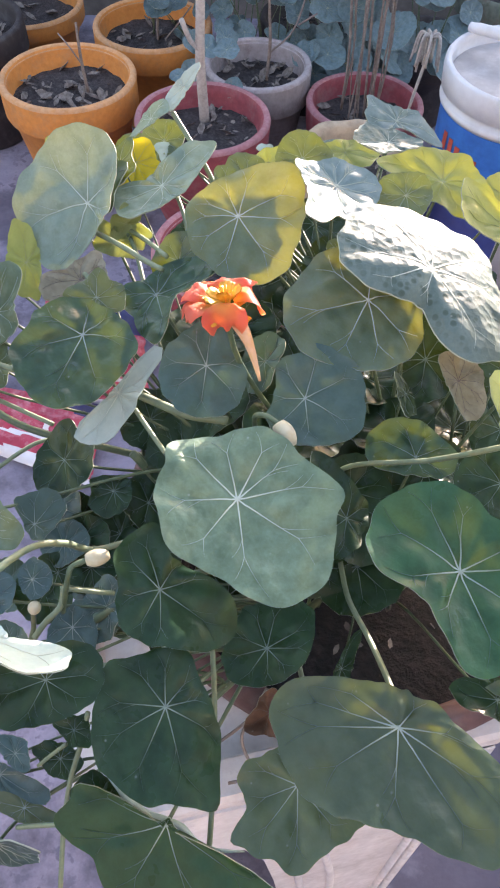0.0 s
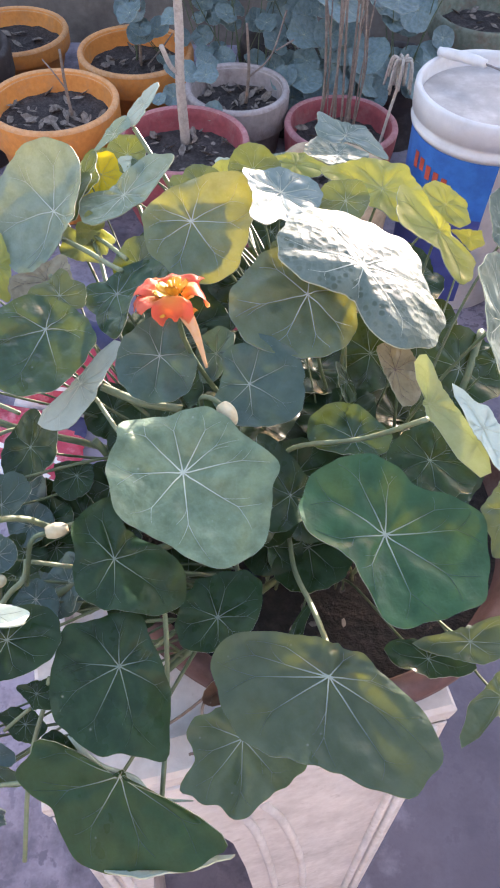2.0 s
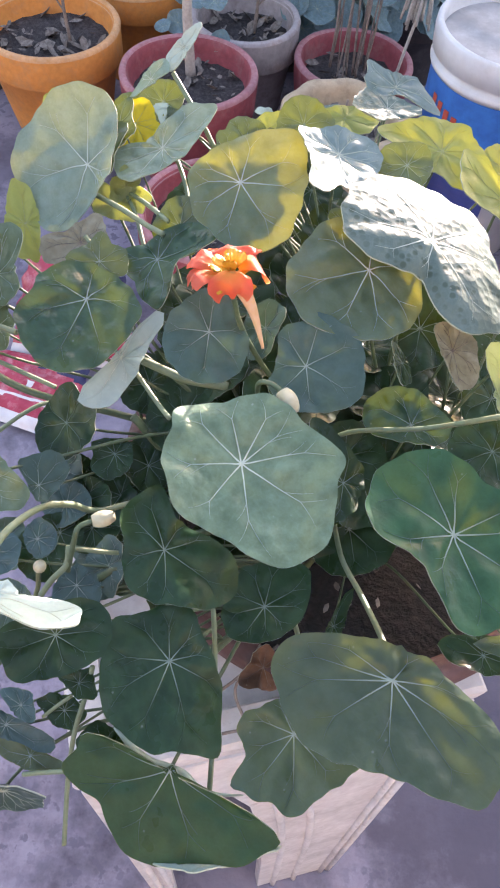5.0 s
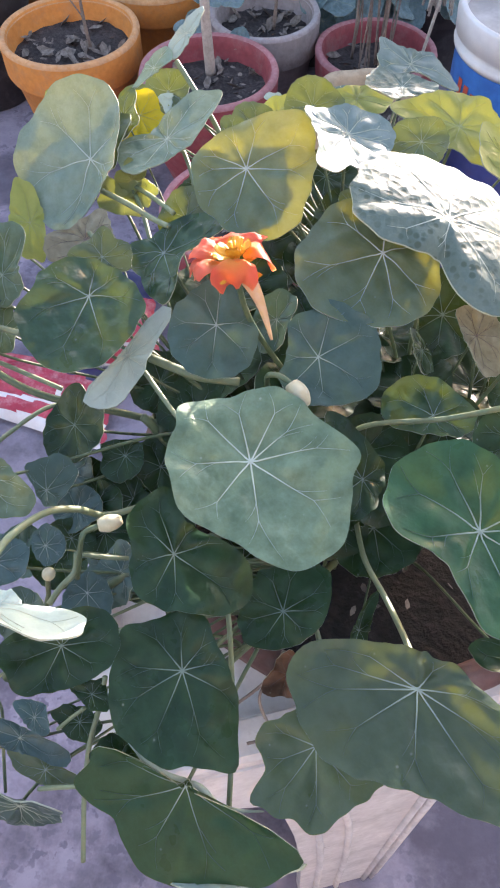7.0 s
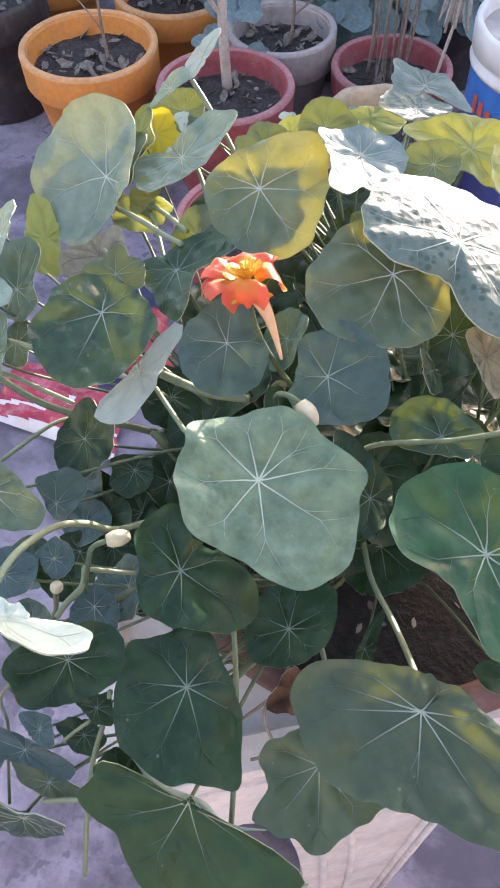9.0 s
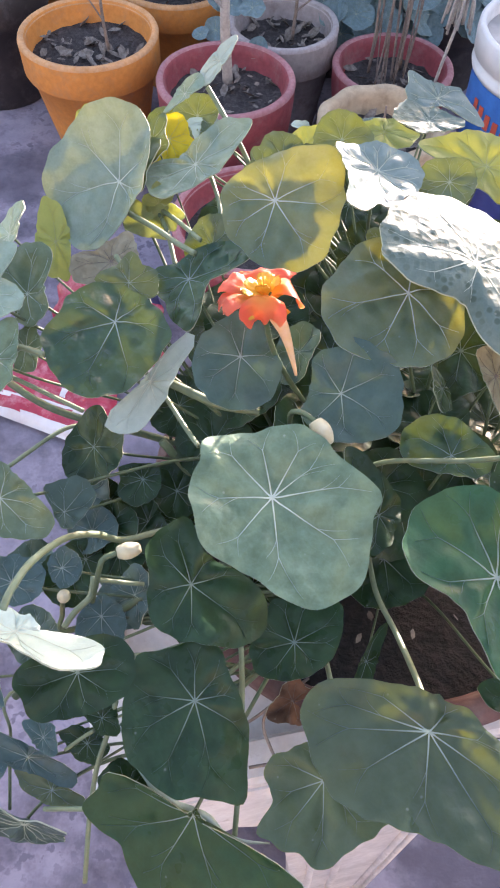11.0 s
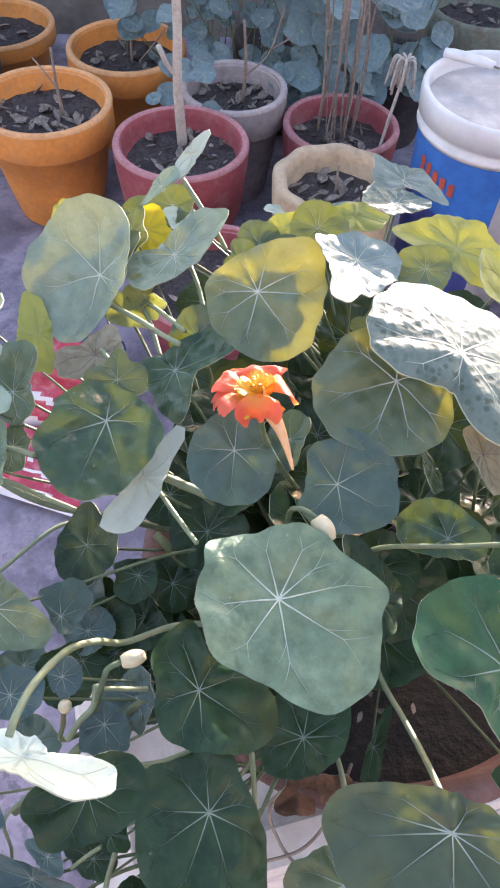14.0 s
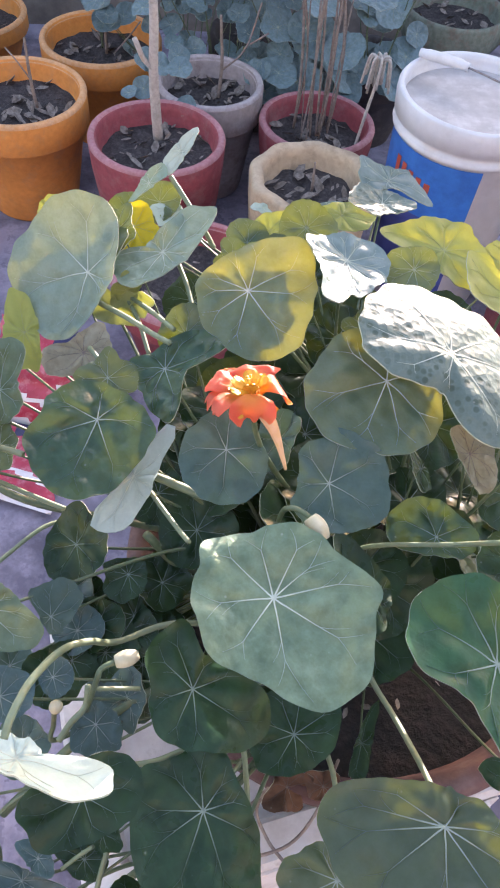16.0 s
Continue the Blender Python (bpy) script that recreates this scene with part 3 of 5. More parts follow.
# ---- pots ----
def soil_geo(radius, z, seed, rough=0.008):
    verts, faces, rings, sides = [(0, 0, z + rough)], [], 9, 36
    for k in range(1, rings + 1):
        for i in range(sides):
            a, r = 2 * math.pi * i / sides, radius * k / rings
            x, y = r * math.cos(a), r * math.sin(a)
            verts.append((x, y, z + rough * (noise.noise((x * 40 + seed, y * 40, seed)) + 0.6 * noise.noise((x * 110, y * 110 + seed, 3)))))
    for i in range(sides):
        j = (i + 1) % sides
        faces.append((0, 1 + i, 1 + j))
        for k in range(rings - 1):
            p, q = 1 + k * sides, 1 + (k + 1) * sides
            faces.append((p + i, q + i, q + j, p + j))
    return verts, faces


def flakes_geo(radius, z, count, seed, size=0.014):
    """Dead leaf flakes and clods lying on soil."""
    r, geos = random.Random(seed), []
    for _ in range(count):
        q, a = radius * math.sqrt(r.random()), r.random() * 6.28
        s, t, up = size * r.uniform(0.4, 1.4), r.random() * 6.28, r.uniform(0.1, 0.8)
        m = Matrix.Translation((q * math.cos(a), q * math.sin(a), z + 0.008)) @ Euler((r.uniform(-0.7, 0.7), r.uniform(-0.7, 0.7), t)).to_matrix().to_4x4()
        w = s * r.uniform(0.25, 0.6)
        v = [(-s, 0, 0), (-0.3 * s, -w, 0.2 * s * up), (0.5 * s, -w * 0.8, 0.1 * s), (s, 0, 0.3 * s * up), (0.4 * s, w, 0.15 * s), (-0.4 * s, w * 0.9, 0.3 * s * up), (0, 0, -0.1 * s)]
        v = [m @ Vector(p) for p in v]
        geos.append((v, [(6, 0, 1), (6, 1, 2), (6, 2, 3), (6, 3, 4), (6, 4, 5), (6, 5, 0)]))
    return joined(*geos)


def flower_pot(place, radius, height, material, label, seed, band=0.28, taper=0.68, wall=0.013, soil_drop=0.045, flakes=36, lobes=0, lobe=0.0, group="pots on the terrace", round_rim=False):
    """A tapered clay pot with a rim band, soil in it and dead leaves on the soil."""
    pot = thing("flower_pot", place, label, "pot", group)
    r, h = radius, height
    b = h * band
    foot = r * taper
    if round_rim:
        prof = [(0.0, 0.0), (foot * 0.95, 0.0), (foot, 0.006), (foot + (r - foot) * 0.75, h * 0.45), (r * 0.985, h * 0.8), (r, h - 0.012), (r - 0.002, h - 0.003), (r - 0.008, h), (r - wall - 0.004, h - 0.004), (r - wall - 0.006, h - 0.02), (r - wall - 0.02, h - 0.09), (0.0, h - 0.1)]
    else:
        body = r - 0.013
        prof = [(0.0, 0.0), (foot * 0.97, 0.0), (foot, 0.005), (foot + (body - foot) * 0.5, (h - b) * 0.5), (body, h - b - 0.002), (body + 0.004, h - b), (r - 0.003, h - b + 0.002), (r, h - b + 0.008), (r, h - 0.01), (r - 0.003, h - 0.002), (r - 0.008, h), (r - wall - 0.002, h - 0.003), (r - wall - 0.004, h - 0.015), (r - wall - 0.02, h - 0.1), (0.0, h - 0.11)]
    part("body", lathe(prof, 56, 0.012, seed, lobes, lobe), material, pot)
    lip = {"red_painted_clay": RED_LIP, "orange_painted_clay": ORANGE_LIP, "grey_weathered_clay": GREY_LIP}.get(material.name)
    if lip:
        part("lip", lathe([(r + 0.0006, h - 0.007), (r - 0.0015, h - 0.0012), (r - 0.006, h + 0.0012), (r - wall, h - 0.0004), (r - wall - 0.0036, h - 0.009)], 56, 0.012, seed, lobes, lobe), lip, pot, "pale worn lip")
    part("soil", soil_geo(r - wall - 0.008, h - soil_drop, seed), SOIL, pot, "dry dark potting soil")
    if flakes:
        f = part("dead_leaves", flakes_geo(r - wall - 0.02, h - soil_drop, flakes, seed), FLAKE, pot, "dead leaf flakes on the soil")
        tagged(f, kind="stuff")
    return pot


flower_pot((-0.383, 1.549, 0), 0.148, 0.26, TERRACOTTA, "orange painted clay pot with a banded rim", 1, flakes=54)
flower_pot((-0.228, 1.859, 0), 0.146, 0.233, TERRACOTTA, "orange painted clay pot with a bare seedling", 2, flakes=36)
flower_pot((-0.602, 2.107, 0), 0.156, 0.17, TERRACOTTA, "orange painted clay pot in the back row", 3, flakes=24)
flower_pot((-0.084, 1.39, 0), 0.139, 0.264, RED_CLAY, "dull red painted bowl-shaped clay pot with a stake", 4, taper=0.6, flakes=42, round_rim=True)
flower_pot((0.03, 1.632, 0), 0.122, 0.254, GREY_CLAY, "grey weathered clay pot with dead leaves", 5, band=0.3, flakes=54)
flower_pot((0.268, 1.537, 0), 0.13, 0.223, RED_CLAY, "dark red clay pot full of dry stems", 6, taper=0.62, flakes=24, round_rim=True)
flower_pot((0.212, 1.211, 0), 0.12, 0.3, CREAM, "cream clay pot with a scalloped rim", 7, flakes=30, lobes=9, lobe=0.03, round_rim=True, wall=0.02)
flower_pot((0.708, 2.085, 0), 0.144, 0.25, GREEN_POT, "mossy grey-green clay pot behind the bucket", 8, flakes=30)
flower_pot((1.022, 2.025, 0), 0.145, 0.24, GREEN_POT, "mossy grey-green clay pot", 18, flakes=24)
flower_pot((-0.676, 1.772, 0), 0.154, 0.27, BLACK_POT, "black stained pot with white drips", 9, taper=0.78, flakes=24)
flower_pot((-0.994, 1.931, 0), 0.166, 0.27, RED_CLAY, "dark red clay pot at the end of the row", 10, flakes=18)
flower_pot((-0.016, 1.028, 0), 0.146, 0.225, RED_CLAY, "red painted clay pot behind the nasturtium", 11, flakes=18, taper=0.66)
flower_pot((0.663, 1.067, 0), 0.094, 0.17, RED_CLAY, "small red clay pot beside the white bucket", 12, flakes=12)
flower_pot((0.45, 1.882, 0), 0.135, 0.2, BLACK_POT, "dark pot behind the dry stems", 13, flakes=18)
flower_pot((0.17, 1.947, 0), 0.134, 0.22, BLACK_POT, "dark pot with a leafy plant", 14, flakes=18)


def paint_bucket(place, radius, height, label, turn=0.0, printed=True):
    b = thing("paint_bucket", (*place, 0, 0, turn), label, "bucket", "white buckets")
    r, h = radius, height
    low = r * 0.84

    def at(z):
        return low + (r * 0.965 - low) * z / h

    prof = [(0, 0), (low - 0.004, 0), (low, 0.006), (at(h * 0.83), h * 0.83), (r * 0.985, h * 0.838), (r * 0.995, h * 0.85), (r * 0.985, h * 0.862), (at(h * 0.87), h * 0.868), (at(h * 0.885), h * 0.885), (r * 1.0, h * 0.893),
            (r * 1.02, h * 0.96), (r * 1.015, h * 0.99), (r * 0.995, h), (r * 0.94, h * 0.995), (r * 0.93, h * 0.97), (r * 0.92, h * 0.93), (0, h * 0.925)]
    part("body", lathe(prof, 64), BUCKET, b)
    part("skin", lathe([(0, h * 0.945), (r * 0.4, h * 0.943), (r * 0.915, h * 0.94)], 48, 0.0), WATER, b, "grey film of dried paint")

    def wrap(a0, a1, z0, z1, out, steps=24, slant=0.0):
        v, f = [], []
        for i in range(steps + 1):
            t = i / steps
            a = a0 + (a1 - a0) * t
            for z in (z0, z1 + slant * t):
                q = at(z) + out
                v.append((q * math.cos(a), q * math.sin(a), z))
            if i:
                f.append((2 * i - 2, 2 * i, 2 * i + 1, 2 * i - 1))
        return v, f

    if printed:
        part("label_panel", wrap(radians(170), radians(268), 0.03, h * 0.825, 0.0012), BLUE_PRINT, b, "bright blue printed panel")
        part("label_foot", wrap(radians(170), radians(268), 0.03, h * 0.55, 0.002), DEEP_BLUE, b, "dark blue lower panel")
        for k, (a, z, hh) in enumerate(((196, 0.74, 0.04), (204, 0.73, 0.025), (212, 0.715, 0.03), (220, 0.705, 0.022), (228, 0.695, 0.026))):
            part("lettering_bar", wrap(radians(a), radians(a + 5), h * z - hh * 0.6, h * z + 0.01, 0.003, 4), RED_PRINT, b, "unreadable red lettering")
    hang = spline([(-0.62 * r, 0.78 * r, h * 1.02), (-0.2 * r, 0.42 * r, h * 1.035), (0.3 * r, 0.05 * r, h * 1.02), (0.8 * r, -0.4 * r, h * 1.005), (1.03 * r * math.cos(radians(-35)), 1.03 * r * math.sin(radians(-35)), h * 0.86)], 10)
    part("handle", tube(hang, 0.002, 6), WIRE, b, "thin steel wire handle")
    part("handle_grip", tube(hang[:13], [0.008] * 2 + [0.0095] * 9 + [0.008] * 2, 10), BUCKET, b, "white plastic handle grip")
    return b


paint_bucket((0.507, 1.28, 0), 0.147, 0.435, "white plastic paint bucket with a blue printed label")
paint_bucket((0.76, 1.259, 0), 0.104, 0.25, "small white plastic tub beside the bucket", printed=False)


# ---- the white pedestal planter and the clay bowl on it ----
def pedestal(place, turn, wide, deep, height, label):
    """A moulded stand: a square top on four flaring sides, the front and back ones cut by an arch."""
    p = thing("pedestal_planter", (*place, 0, 0, turn), label, "planter")
    lean, nip, thick = 0.12, 0.068, 0.014

    def slab(outline, lay, name, note=""):
        """A flat outline of (along, up) pairs, given thickness; lay turns (along, up, inward) into a place."""
        n = len(outline)
        verts = [lay(a, z, 0.0) for a, z in outline] + [lay(a, z, thick) for a, z in outline]
        faces = [tuple(range(n)), tuple(range(2 * n - 1, n - 1, -1))] + [(k, k + n, (k + 1) % n + n, (k + 1) % n) for k in range(n)]
        return part(name, (verts, faces), WHITE, p, note, smooth=False)

    top = height - 0.025
    arch = [(0.128, 0), (0.126, 0.145), (0.122, 0.227), (0.115, 0.30), (0.106, 0.364), (0.092, 0.40), (0.075, 0.41), (0.06, 0.40), (0.045, 0.364), (0.037, 0.30), (0.033, 0.2), (0.03, 0)]
    arch = [(a, z * height / 0.5) for a, z in arch]
    shin = nip * 0.5 * height
    face = [(shin * 0.6, 0), (0, top), (wide, top), (wide - shin, 0)] + arch

    def front(a, z, inward):
        return (a, inward - lean * (height - z), z)

    def back(a, z, inward):
        return (a, deep - inward + lean * (height - z), z)

    slab(face, front, "front_panel", "white panel cut by an arch")
    slab(face, back, "back_panel")
    for name, at in (("side_panel", lambda d, z, q: (nip * 0.3 * (height - z) + q, d, z)), ("side_panel", lambda d, z, q: (wide - nip * 0.5 * (height - z) - q, d, z))):
        e = lean * height - 0.001
        slab([(-e, 0), (-lean * (height - top) + 0.001, top), (deep + lean * (height - top) - 0.001, top), (deep + e, 0)], at, name)
    verts, faces = [], []
    for out, z in ((-0.001, height - 0.027), (0.0015, height - 0.024), (0.002, height - 0.012), (0.002, height - 0.004), (-0.001, height), (-0.02, height), (-0.024, height - 0.014)):
        verts += [(-out, -out, z), (wide + out, -out, z), (wide + out, deep + out, z), (-out, deep + out, z)]
    for k in range(len(verts) // 4 - 1):
        faces += [(4 * k + i, 4 * k + (i + 1) % 4, 4 * k + 4 + (i + 1) % 4, 4 * k + 4 + i) for i in range(4)]
    faces += [tuple(range(len(verts) - 4, len(verts))), (3, 2, 1, 0)]
    part("top", (verts, faces), WHITE, p, smooth=False)
    for gap in (0.02, 0.047):
        line = [front(a + gap * (1 if z < 0.44 else 0.8), z + (0.03 if z > 0.43 else 0.0), -0.001) for a, z in arch[:6]]
        part("arch_moulding", tube(spline(line, 4), 0.0035, 8), WHITE, p)
    for gap in (0.009, 0.019):
        part("edge_moulding", tube([front(wide - nip * 0.5 * (height - z) - gap, z, -0.001) for z in (0.0, 0.2, top)], 0.0032, 8), WHITE, p)
        part("edge_moulding", tube([front(nip * 0.3 * (height - z) + gap, z, -0.001) for z in (0.0, 0.2, top)], 0.0032, 8), WHITE, p)
    return p


pedestal((-0.082, 0.056, 0), 12.6, 0.251, 0.18, 0.619, "chalky white moulded stand with an arched front under the clay bowl")

bowl = thing("clay_bowl", (0.08, 0.243, 0.605), "wide brown clay bowl with peeling pinkish rim, on the white planter", "pot")
part("body", lathe([(0, 0), (0.108, 0), (0.114, 0.004), (0.132, 0.024), (0.1405, 0.033), (0.1445, 0.036), (0.148, 0.04), (0.149, 0.054), (0.147, 0.0595), (0.142, 0.061), (0.136, 0.058), (0.133, 0.05), (0.126, 0.024), (0, 0.02)], 80, 0.01, 3), BOWL_CLAY, bowl)
part("soil", soil_geo(0.1305, 0.036, 21, 0.006), SHADED_SOIL, bowl, "soil darkened in colour for the shade under the leaves")
tagged(part("dead_leaves", flakes_geo(0.115, 0.034, 30, 5, 0.0035), FLAKE, bowl, "dead leaf scraps on the soil"), kind="stuff")


# ---- the nasturtium ----
ROOT = Vector((0.075, 0.235, 0.525))
plant = thing("nasturtium_plant", ROOT, "sprawling nasturtium with one orange flower growing in a clay bowl", "plant")
grown = [0]


# stems from which the leaf stalks rise
nodes = []
for k, pts in enumerate((((0.075, 0.235, 0.52), (0.03, 0.20, 0.60), (-0.03, 0.17, 0.615), (-0.075, 0.15, 0.60), (-0.115, 0.125, 0.57)),
                         ((0.07, 0.24, 0.52), (0.0, 0.26, 0.575), (-0.06, 0.27, 0.59), (-0.12, 0.28, 0.60), (-0.16, 0.30, 0.61)),
                         ((0.08, 0.25, 0.52), (0.06, 0.31, 0.62), (0.04, 0.36, 0.66), (0.03, 0.42, 0.67)),
                         ((0.085, 0.24, 0.52), (0.12, 0.25, 0.6), (0.15, 0.26, 0.64), (0.17, 0.30, 0.66)),
                         ((0.07, 0.23, 0.52), (0.01, 0.24, 0.585), (-0.03, 0.225, 0.615), (-0.05, 0.23, 0.64)),
                         ((0.07, 0.23, 0.52), (0.03, 0.17, 0.57), (-0.02, 0.12, 0.575), (-0.06, 0.10, 0.54)))):
    line = spline(pts, 8)
    nodes += line[6:]
    part("stem", tube([p - ROOT for p in line], 0.0022, 8), STALK, plant, "fleshy pale green stem")



def leaf(centre, normal, lobes, tone, cup=0.06, wave=0.06, foot=None, owner=None, stalk=0.0011, bow=1.0, sag=0.0, fold=None, ripple=0.018, veins=""):
    """One leaf: centre where the stalk meets the blade, the way it faces, its reach in mm at even turns, anticlockwise."""
    grown[0] += 1
    seed = grown[0]
    r = random.Random(seed * 31)
    owner = owner or plant
    base = owner.matrix_world.translation if owner is not plant else ROOT
    c, u, v, n = leaf_frame(centre, normal)
    reach = [float(x) / 1000 for x in lobes.split()]
    blade, ribs = leaf_geo(reach, cup, wave * 0.6, seed, lump=0.5) if tone == "waxy" else leaf_geo(reach, cup, wave, seed, ripple, fold=fold, veins=veins)
    ob = part("leaf", blade, [TONES[tone], RIM], owner, LABELS[tone])
    turn = Matrix((u, v, n)).transposed()
    ob.matrix_basis = Matrix.Translation(c - base) @ turn.to_4x4()
    part("venation", ribs, VEINS.get(tone, VEIN), ob, "pale raised veins")
    stalk *= min(1.0, 0.45 + sum(reach) / len(reach) / 0.05)
    if stalk:
        back = turn.inverted()
        want = c + (ROOT - c) * 0.45 - Vector((0, 0, 0.025))
        a = Vector(foot) if foot else ROOT + Vector((r.uniform(-0.03, 0.03), r.uniform(-0.03, 0.03), 0)) if c.x > 0.03 and c.y < 0.3 else min(nodes, key=lambda p: (p - want).length)
        gap = (c - a).length
        low = c - n * 0.018 * bow
        p1 = a + Vector((0, 0, 0.4 * gap)) + Vector((r.uniform(-1, 1), r.uniform(-1, 1), 0)) * 0.08 * gap
        p2 = low - (c - a).normalized() * 0.22 * gap - n * 0.05 * gap + Vector((0, 0, -sag))
        line = bezier(a, p1, p2, c - n * (0.0016 + 0.05 * sum(reach) / len(reach)), 16)
        part("petiole", tube([back @ (p - c) for p in line], [stalk * (1.15 - 0.3 * k / 16) for k in range(17)], 7), STALK, ob, "smooth pale green leaf stalk")
    return ob


leaf((0.0030, 0.1670, 0.6910), (0.00, -0.36, 0.93), "41 37 32 30 30 30 30 29 28 27 29 32 35 31 32 32 31 31 33 32 31 31 33 38 44 46 47 45 41 39", "sage", fold=(120,0.022,-0.3), ripple=0.008, veins="10 40 62 102 139 182 230 278 325")
leaf((0.0880, 0.1410, 0.6830), (0.06, -0.29, 0.96), "42 40 33 28 24 24 27 31 34 36 37 39 39 38 37 34 27 22 21 22 25 29 38 39 39 40 43 46 45 43", "rich", ripple=0.012, veins="2 25 84 111 146 191 240 283 324")
leaf((-0.0700, 0.2560, 0.6950), (0.07, -0.40, 0.91), "23 22 19 18 17 16 17 18 18 19 20 21 22 24 24 25 31 34 35 37 38 39 37 35 33 29 28 27 27 27", "crinkle", ripple=0.012, veins="38 81 154 198 249 287 356")
# sky shine on this blade is put into its pale tone
leaf((-0.0549, 0.2437, 0.6689), (0.10, -0.30, 0.95), "11 12 14 18 30 31 13 7 5 4 3 3 3 3 3 3 4 5 8 28 31 29 26 19 15 13 12 11 10 10", "pale", ripple=0.006)
leaf((-0.0120, 0.2410, 0.6910), (0.07, -0.53, 0.85), "17 16 15 15 17 19 21 21 20 19 18 18 18 20 20 21 22 23 24 24 25 25 25 25 25 24 23 21 20 19", "blue", ripple=0.008, veins="6 85 118 177 217 263 317")
leaf((0.0320, 0.2220, 0.6900), (-0.09, -0.50, 0.86), "26 27 27 27 25 25 25 24 20 20 20 19 16 14 14 14 15 19 20 20 22 22 22 22 23 24 26 28 28 27", "blue", ripple=0.008, veins="25 73 125 180 227 276 330")
leaf((0.0010, 0.3220, 0.7170), (-0.09, -0.61, 0.79), "34 34 36 37 35 30 27 24 22 20 20 20 21 23 25 26 26 27 29 29 29 32 34 36 37 38 38 35 34 33", "sunny", ripple=0.008, veins="27 73 117 160 181 214 256 302 353")
leaf((0.0610, 0.2630, 0.7130), (-0.02, -0.40, 0.92), "21 20 19 18 19 19 20 22 25 27 28 30 31 32 34 38 40 41 41 40 37 35 36 36 35 34 32 29 25 23", "sunny", ripple=0.01, veins="10 83 140 195 243 278 310")
leaf((-0.0820, 0.3550, 0.7020), (-0.30, -0.62, 0.73), "16 17 19 22 27 33 38 41 43 44 44 42 41 43 43 44 43 41 39 42 41 37 29 23 20 18 18 17 16 16", "mint", ripple=0.008, veins="38 90 133 189 251 308 332", stalk=0)
leaf((-0.0280, 0.1470, 0.6540), (0.14, -0.32, 0.94), "28 22 18 15 14 14 14 18 27 27 26 25 24 21 18 17 18 19 20 22 22 22 23 23 25 28 32 35 36 33", "dark", fold=(-40,0.021,-0.6), ripple=0.008, veins="16 61 109 139 194 244 276 327")
leaf((0.0630, 0.0930, 0.6530), (-0.05, -0.18, 0.98), "21 18 17 15 13 13 14 13 14 16 18 22 29 40 47 46 44 43 41 38 35 34 34 37 43 51 51 49 39 28", "green", ripple=0.012, veins="43 145 164 179 208 262 301 327 354", stalk=0)
leaf((0.0290, 0.0850, 0.6068), (-0.13, -0.20, 0.97), "24 22 20 18 16 15 14 14 14 15 16 17 18 22 24 24 22 23 33 31 30 28 32 30 27 26 27 28 30 28", "green", ripple=0.012, stalk=0)
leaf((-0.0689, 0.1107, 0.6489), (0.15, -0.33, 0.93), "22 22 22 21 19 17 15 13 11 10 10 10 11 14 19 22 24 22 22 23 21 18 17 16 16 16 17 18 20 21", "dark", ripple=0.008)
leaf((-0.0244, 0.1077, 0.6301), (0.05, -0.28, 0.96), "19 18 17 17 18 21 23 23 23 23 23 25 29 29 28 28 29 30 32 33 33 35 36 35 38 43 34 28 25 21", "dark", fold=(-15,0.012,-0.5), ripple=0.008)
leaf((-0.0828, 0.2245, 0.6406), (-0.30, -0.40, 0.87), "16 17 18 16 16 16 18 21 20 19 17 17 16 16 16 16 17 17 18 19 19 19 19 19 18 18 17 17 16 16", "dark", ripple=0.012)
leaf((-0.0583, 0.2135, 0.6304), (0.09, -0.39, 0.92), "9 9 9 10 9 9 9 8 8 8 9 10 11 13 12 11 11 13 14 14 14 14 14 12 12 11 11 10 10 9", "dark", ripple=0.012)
leaf((-0.0411, 0.3008, 0.6838), (-0.31, -0.25, 0.92), "22 35 35 31 27 23 18 15 12 11 11 12 14 18 19 20 19 18 17 17 20 24 28 32 27 20 16 14 13 14", "crinkle", ripple=0.006)
leaf((-0.115, 0.184, 0.655), (0.28, -0.38, 0.88), "17 14 13 12 12 13 16 18 22 23 20 17 15 14 14 15 14 15 16 18 20 24 27 24", "sage")
leaf((-0.091, 0.189, 0.637), (0.12, -0.39, 0.91), "10 12 16 17 18 18 16 15 15 15 9 6 5 5 5 5 5 6 8 8 9 8 8 9", "blue")
leaf((-0.088, 0.163, 0.632), (0.04, -0.41, 0.91), "9 9 9 9 9 9 10 9 8 8 7 7 6 6 6 6 7 7 9 9 9 9 9 9", "slate")
leaf((-0.110, 0.157, 0.628), (0.16, -0.33, 0.93), "14 15 15 14 13 12 13 12 13 14 13 14 13 12 12 11 11 10 10 11 11 12 13 14", "slate")
leaf((-0.070, 0.147, 0.618), (0.06, -0.29, 0.96), "11 10 10 9 9 9 10 9 9 9 9 9 10 11 12 14 13 13 13 13 13 15 13 12", "slate")
leaf((-0.058, 0.161, 0.611), (-0.44, -0.36, 0.82), "10 10 10 12 13 14 15 13 12 12 13 13 12 11 11 11 11 12 14 16 12 11 10 10", "slate")
# near-white tone stands in for sun glare on this blade
leaf((-0.092, 0.122, 0.662), (0.11, 0.66, 0.74), "29 11 9 8 8 8 9 10 13 15 18 25 29 32 32 27 20 16 16 17 24 35 40 37", "pale", stalk=0)
leaf((-0.0235, 0.0705, 0.6020), (-0.15, -0.62, 0.77), "6 4 4 4 3 3 3 3 3 3 3 4 5 37 40 45 40 33 34 36 39 40 40 39 39 42 47 50 50 8", "rich", ripple=0.006)
leaf((-0.053, 0.083, 0.590), (0.08, -0.30, 0.95), "12 10 9 9 9 9 10 12 12 12 12 13 12 13 13 10 9 8 8 8 9 12 15 22", "dark")
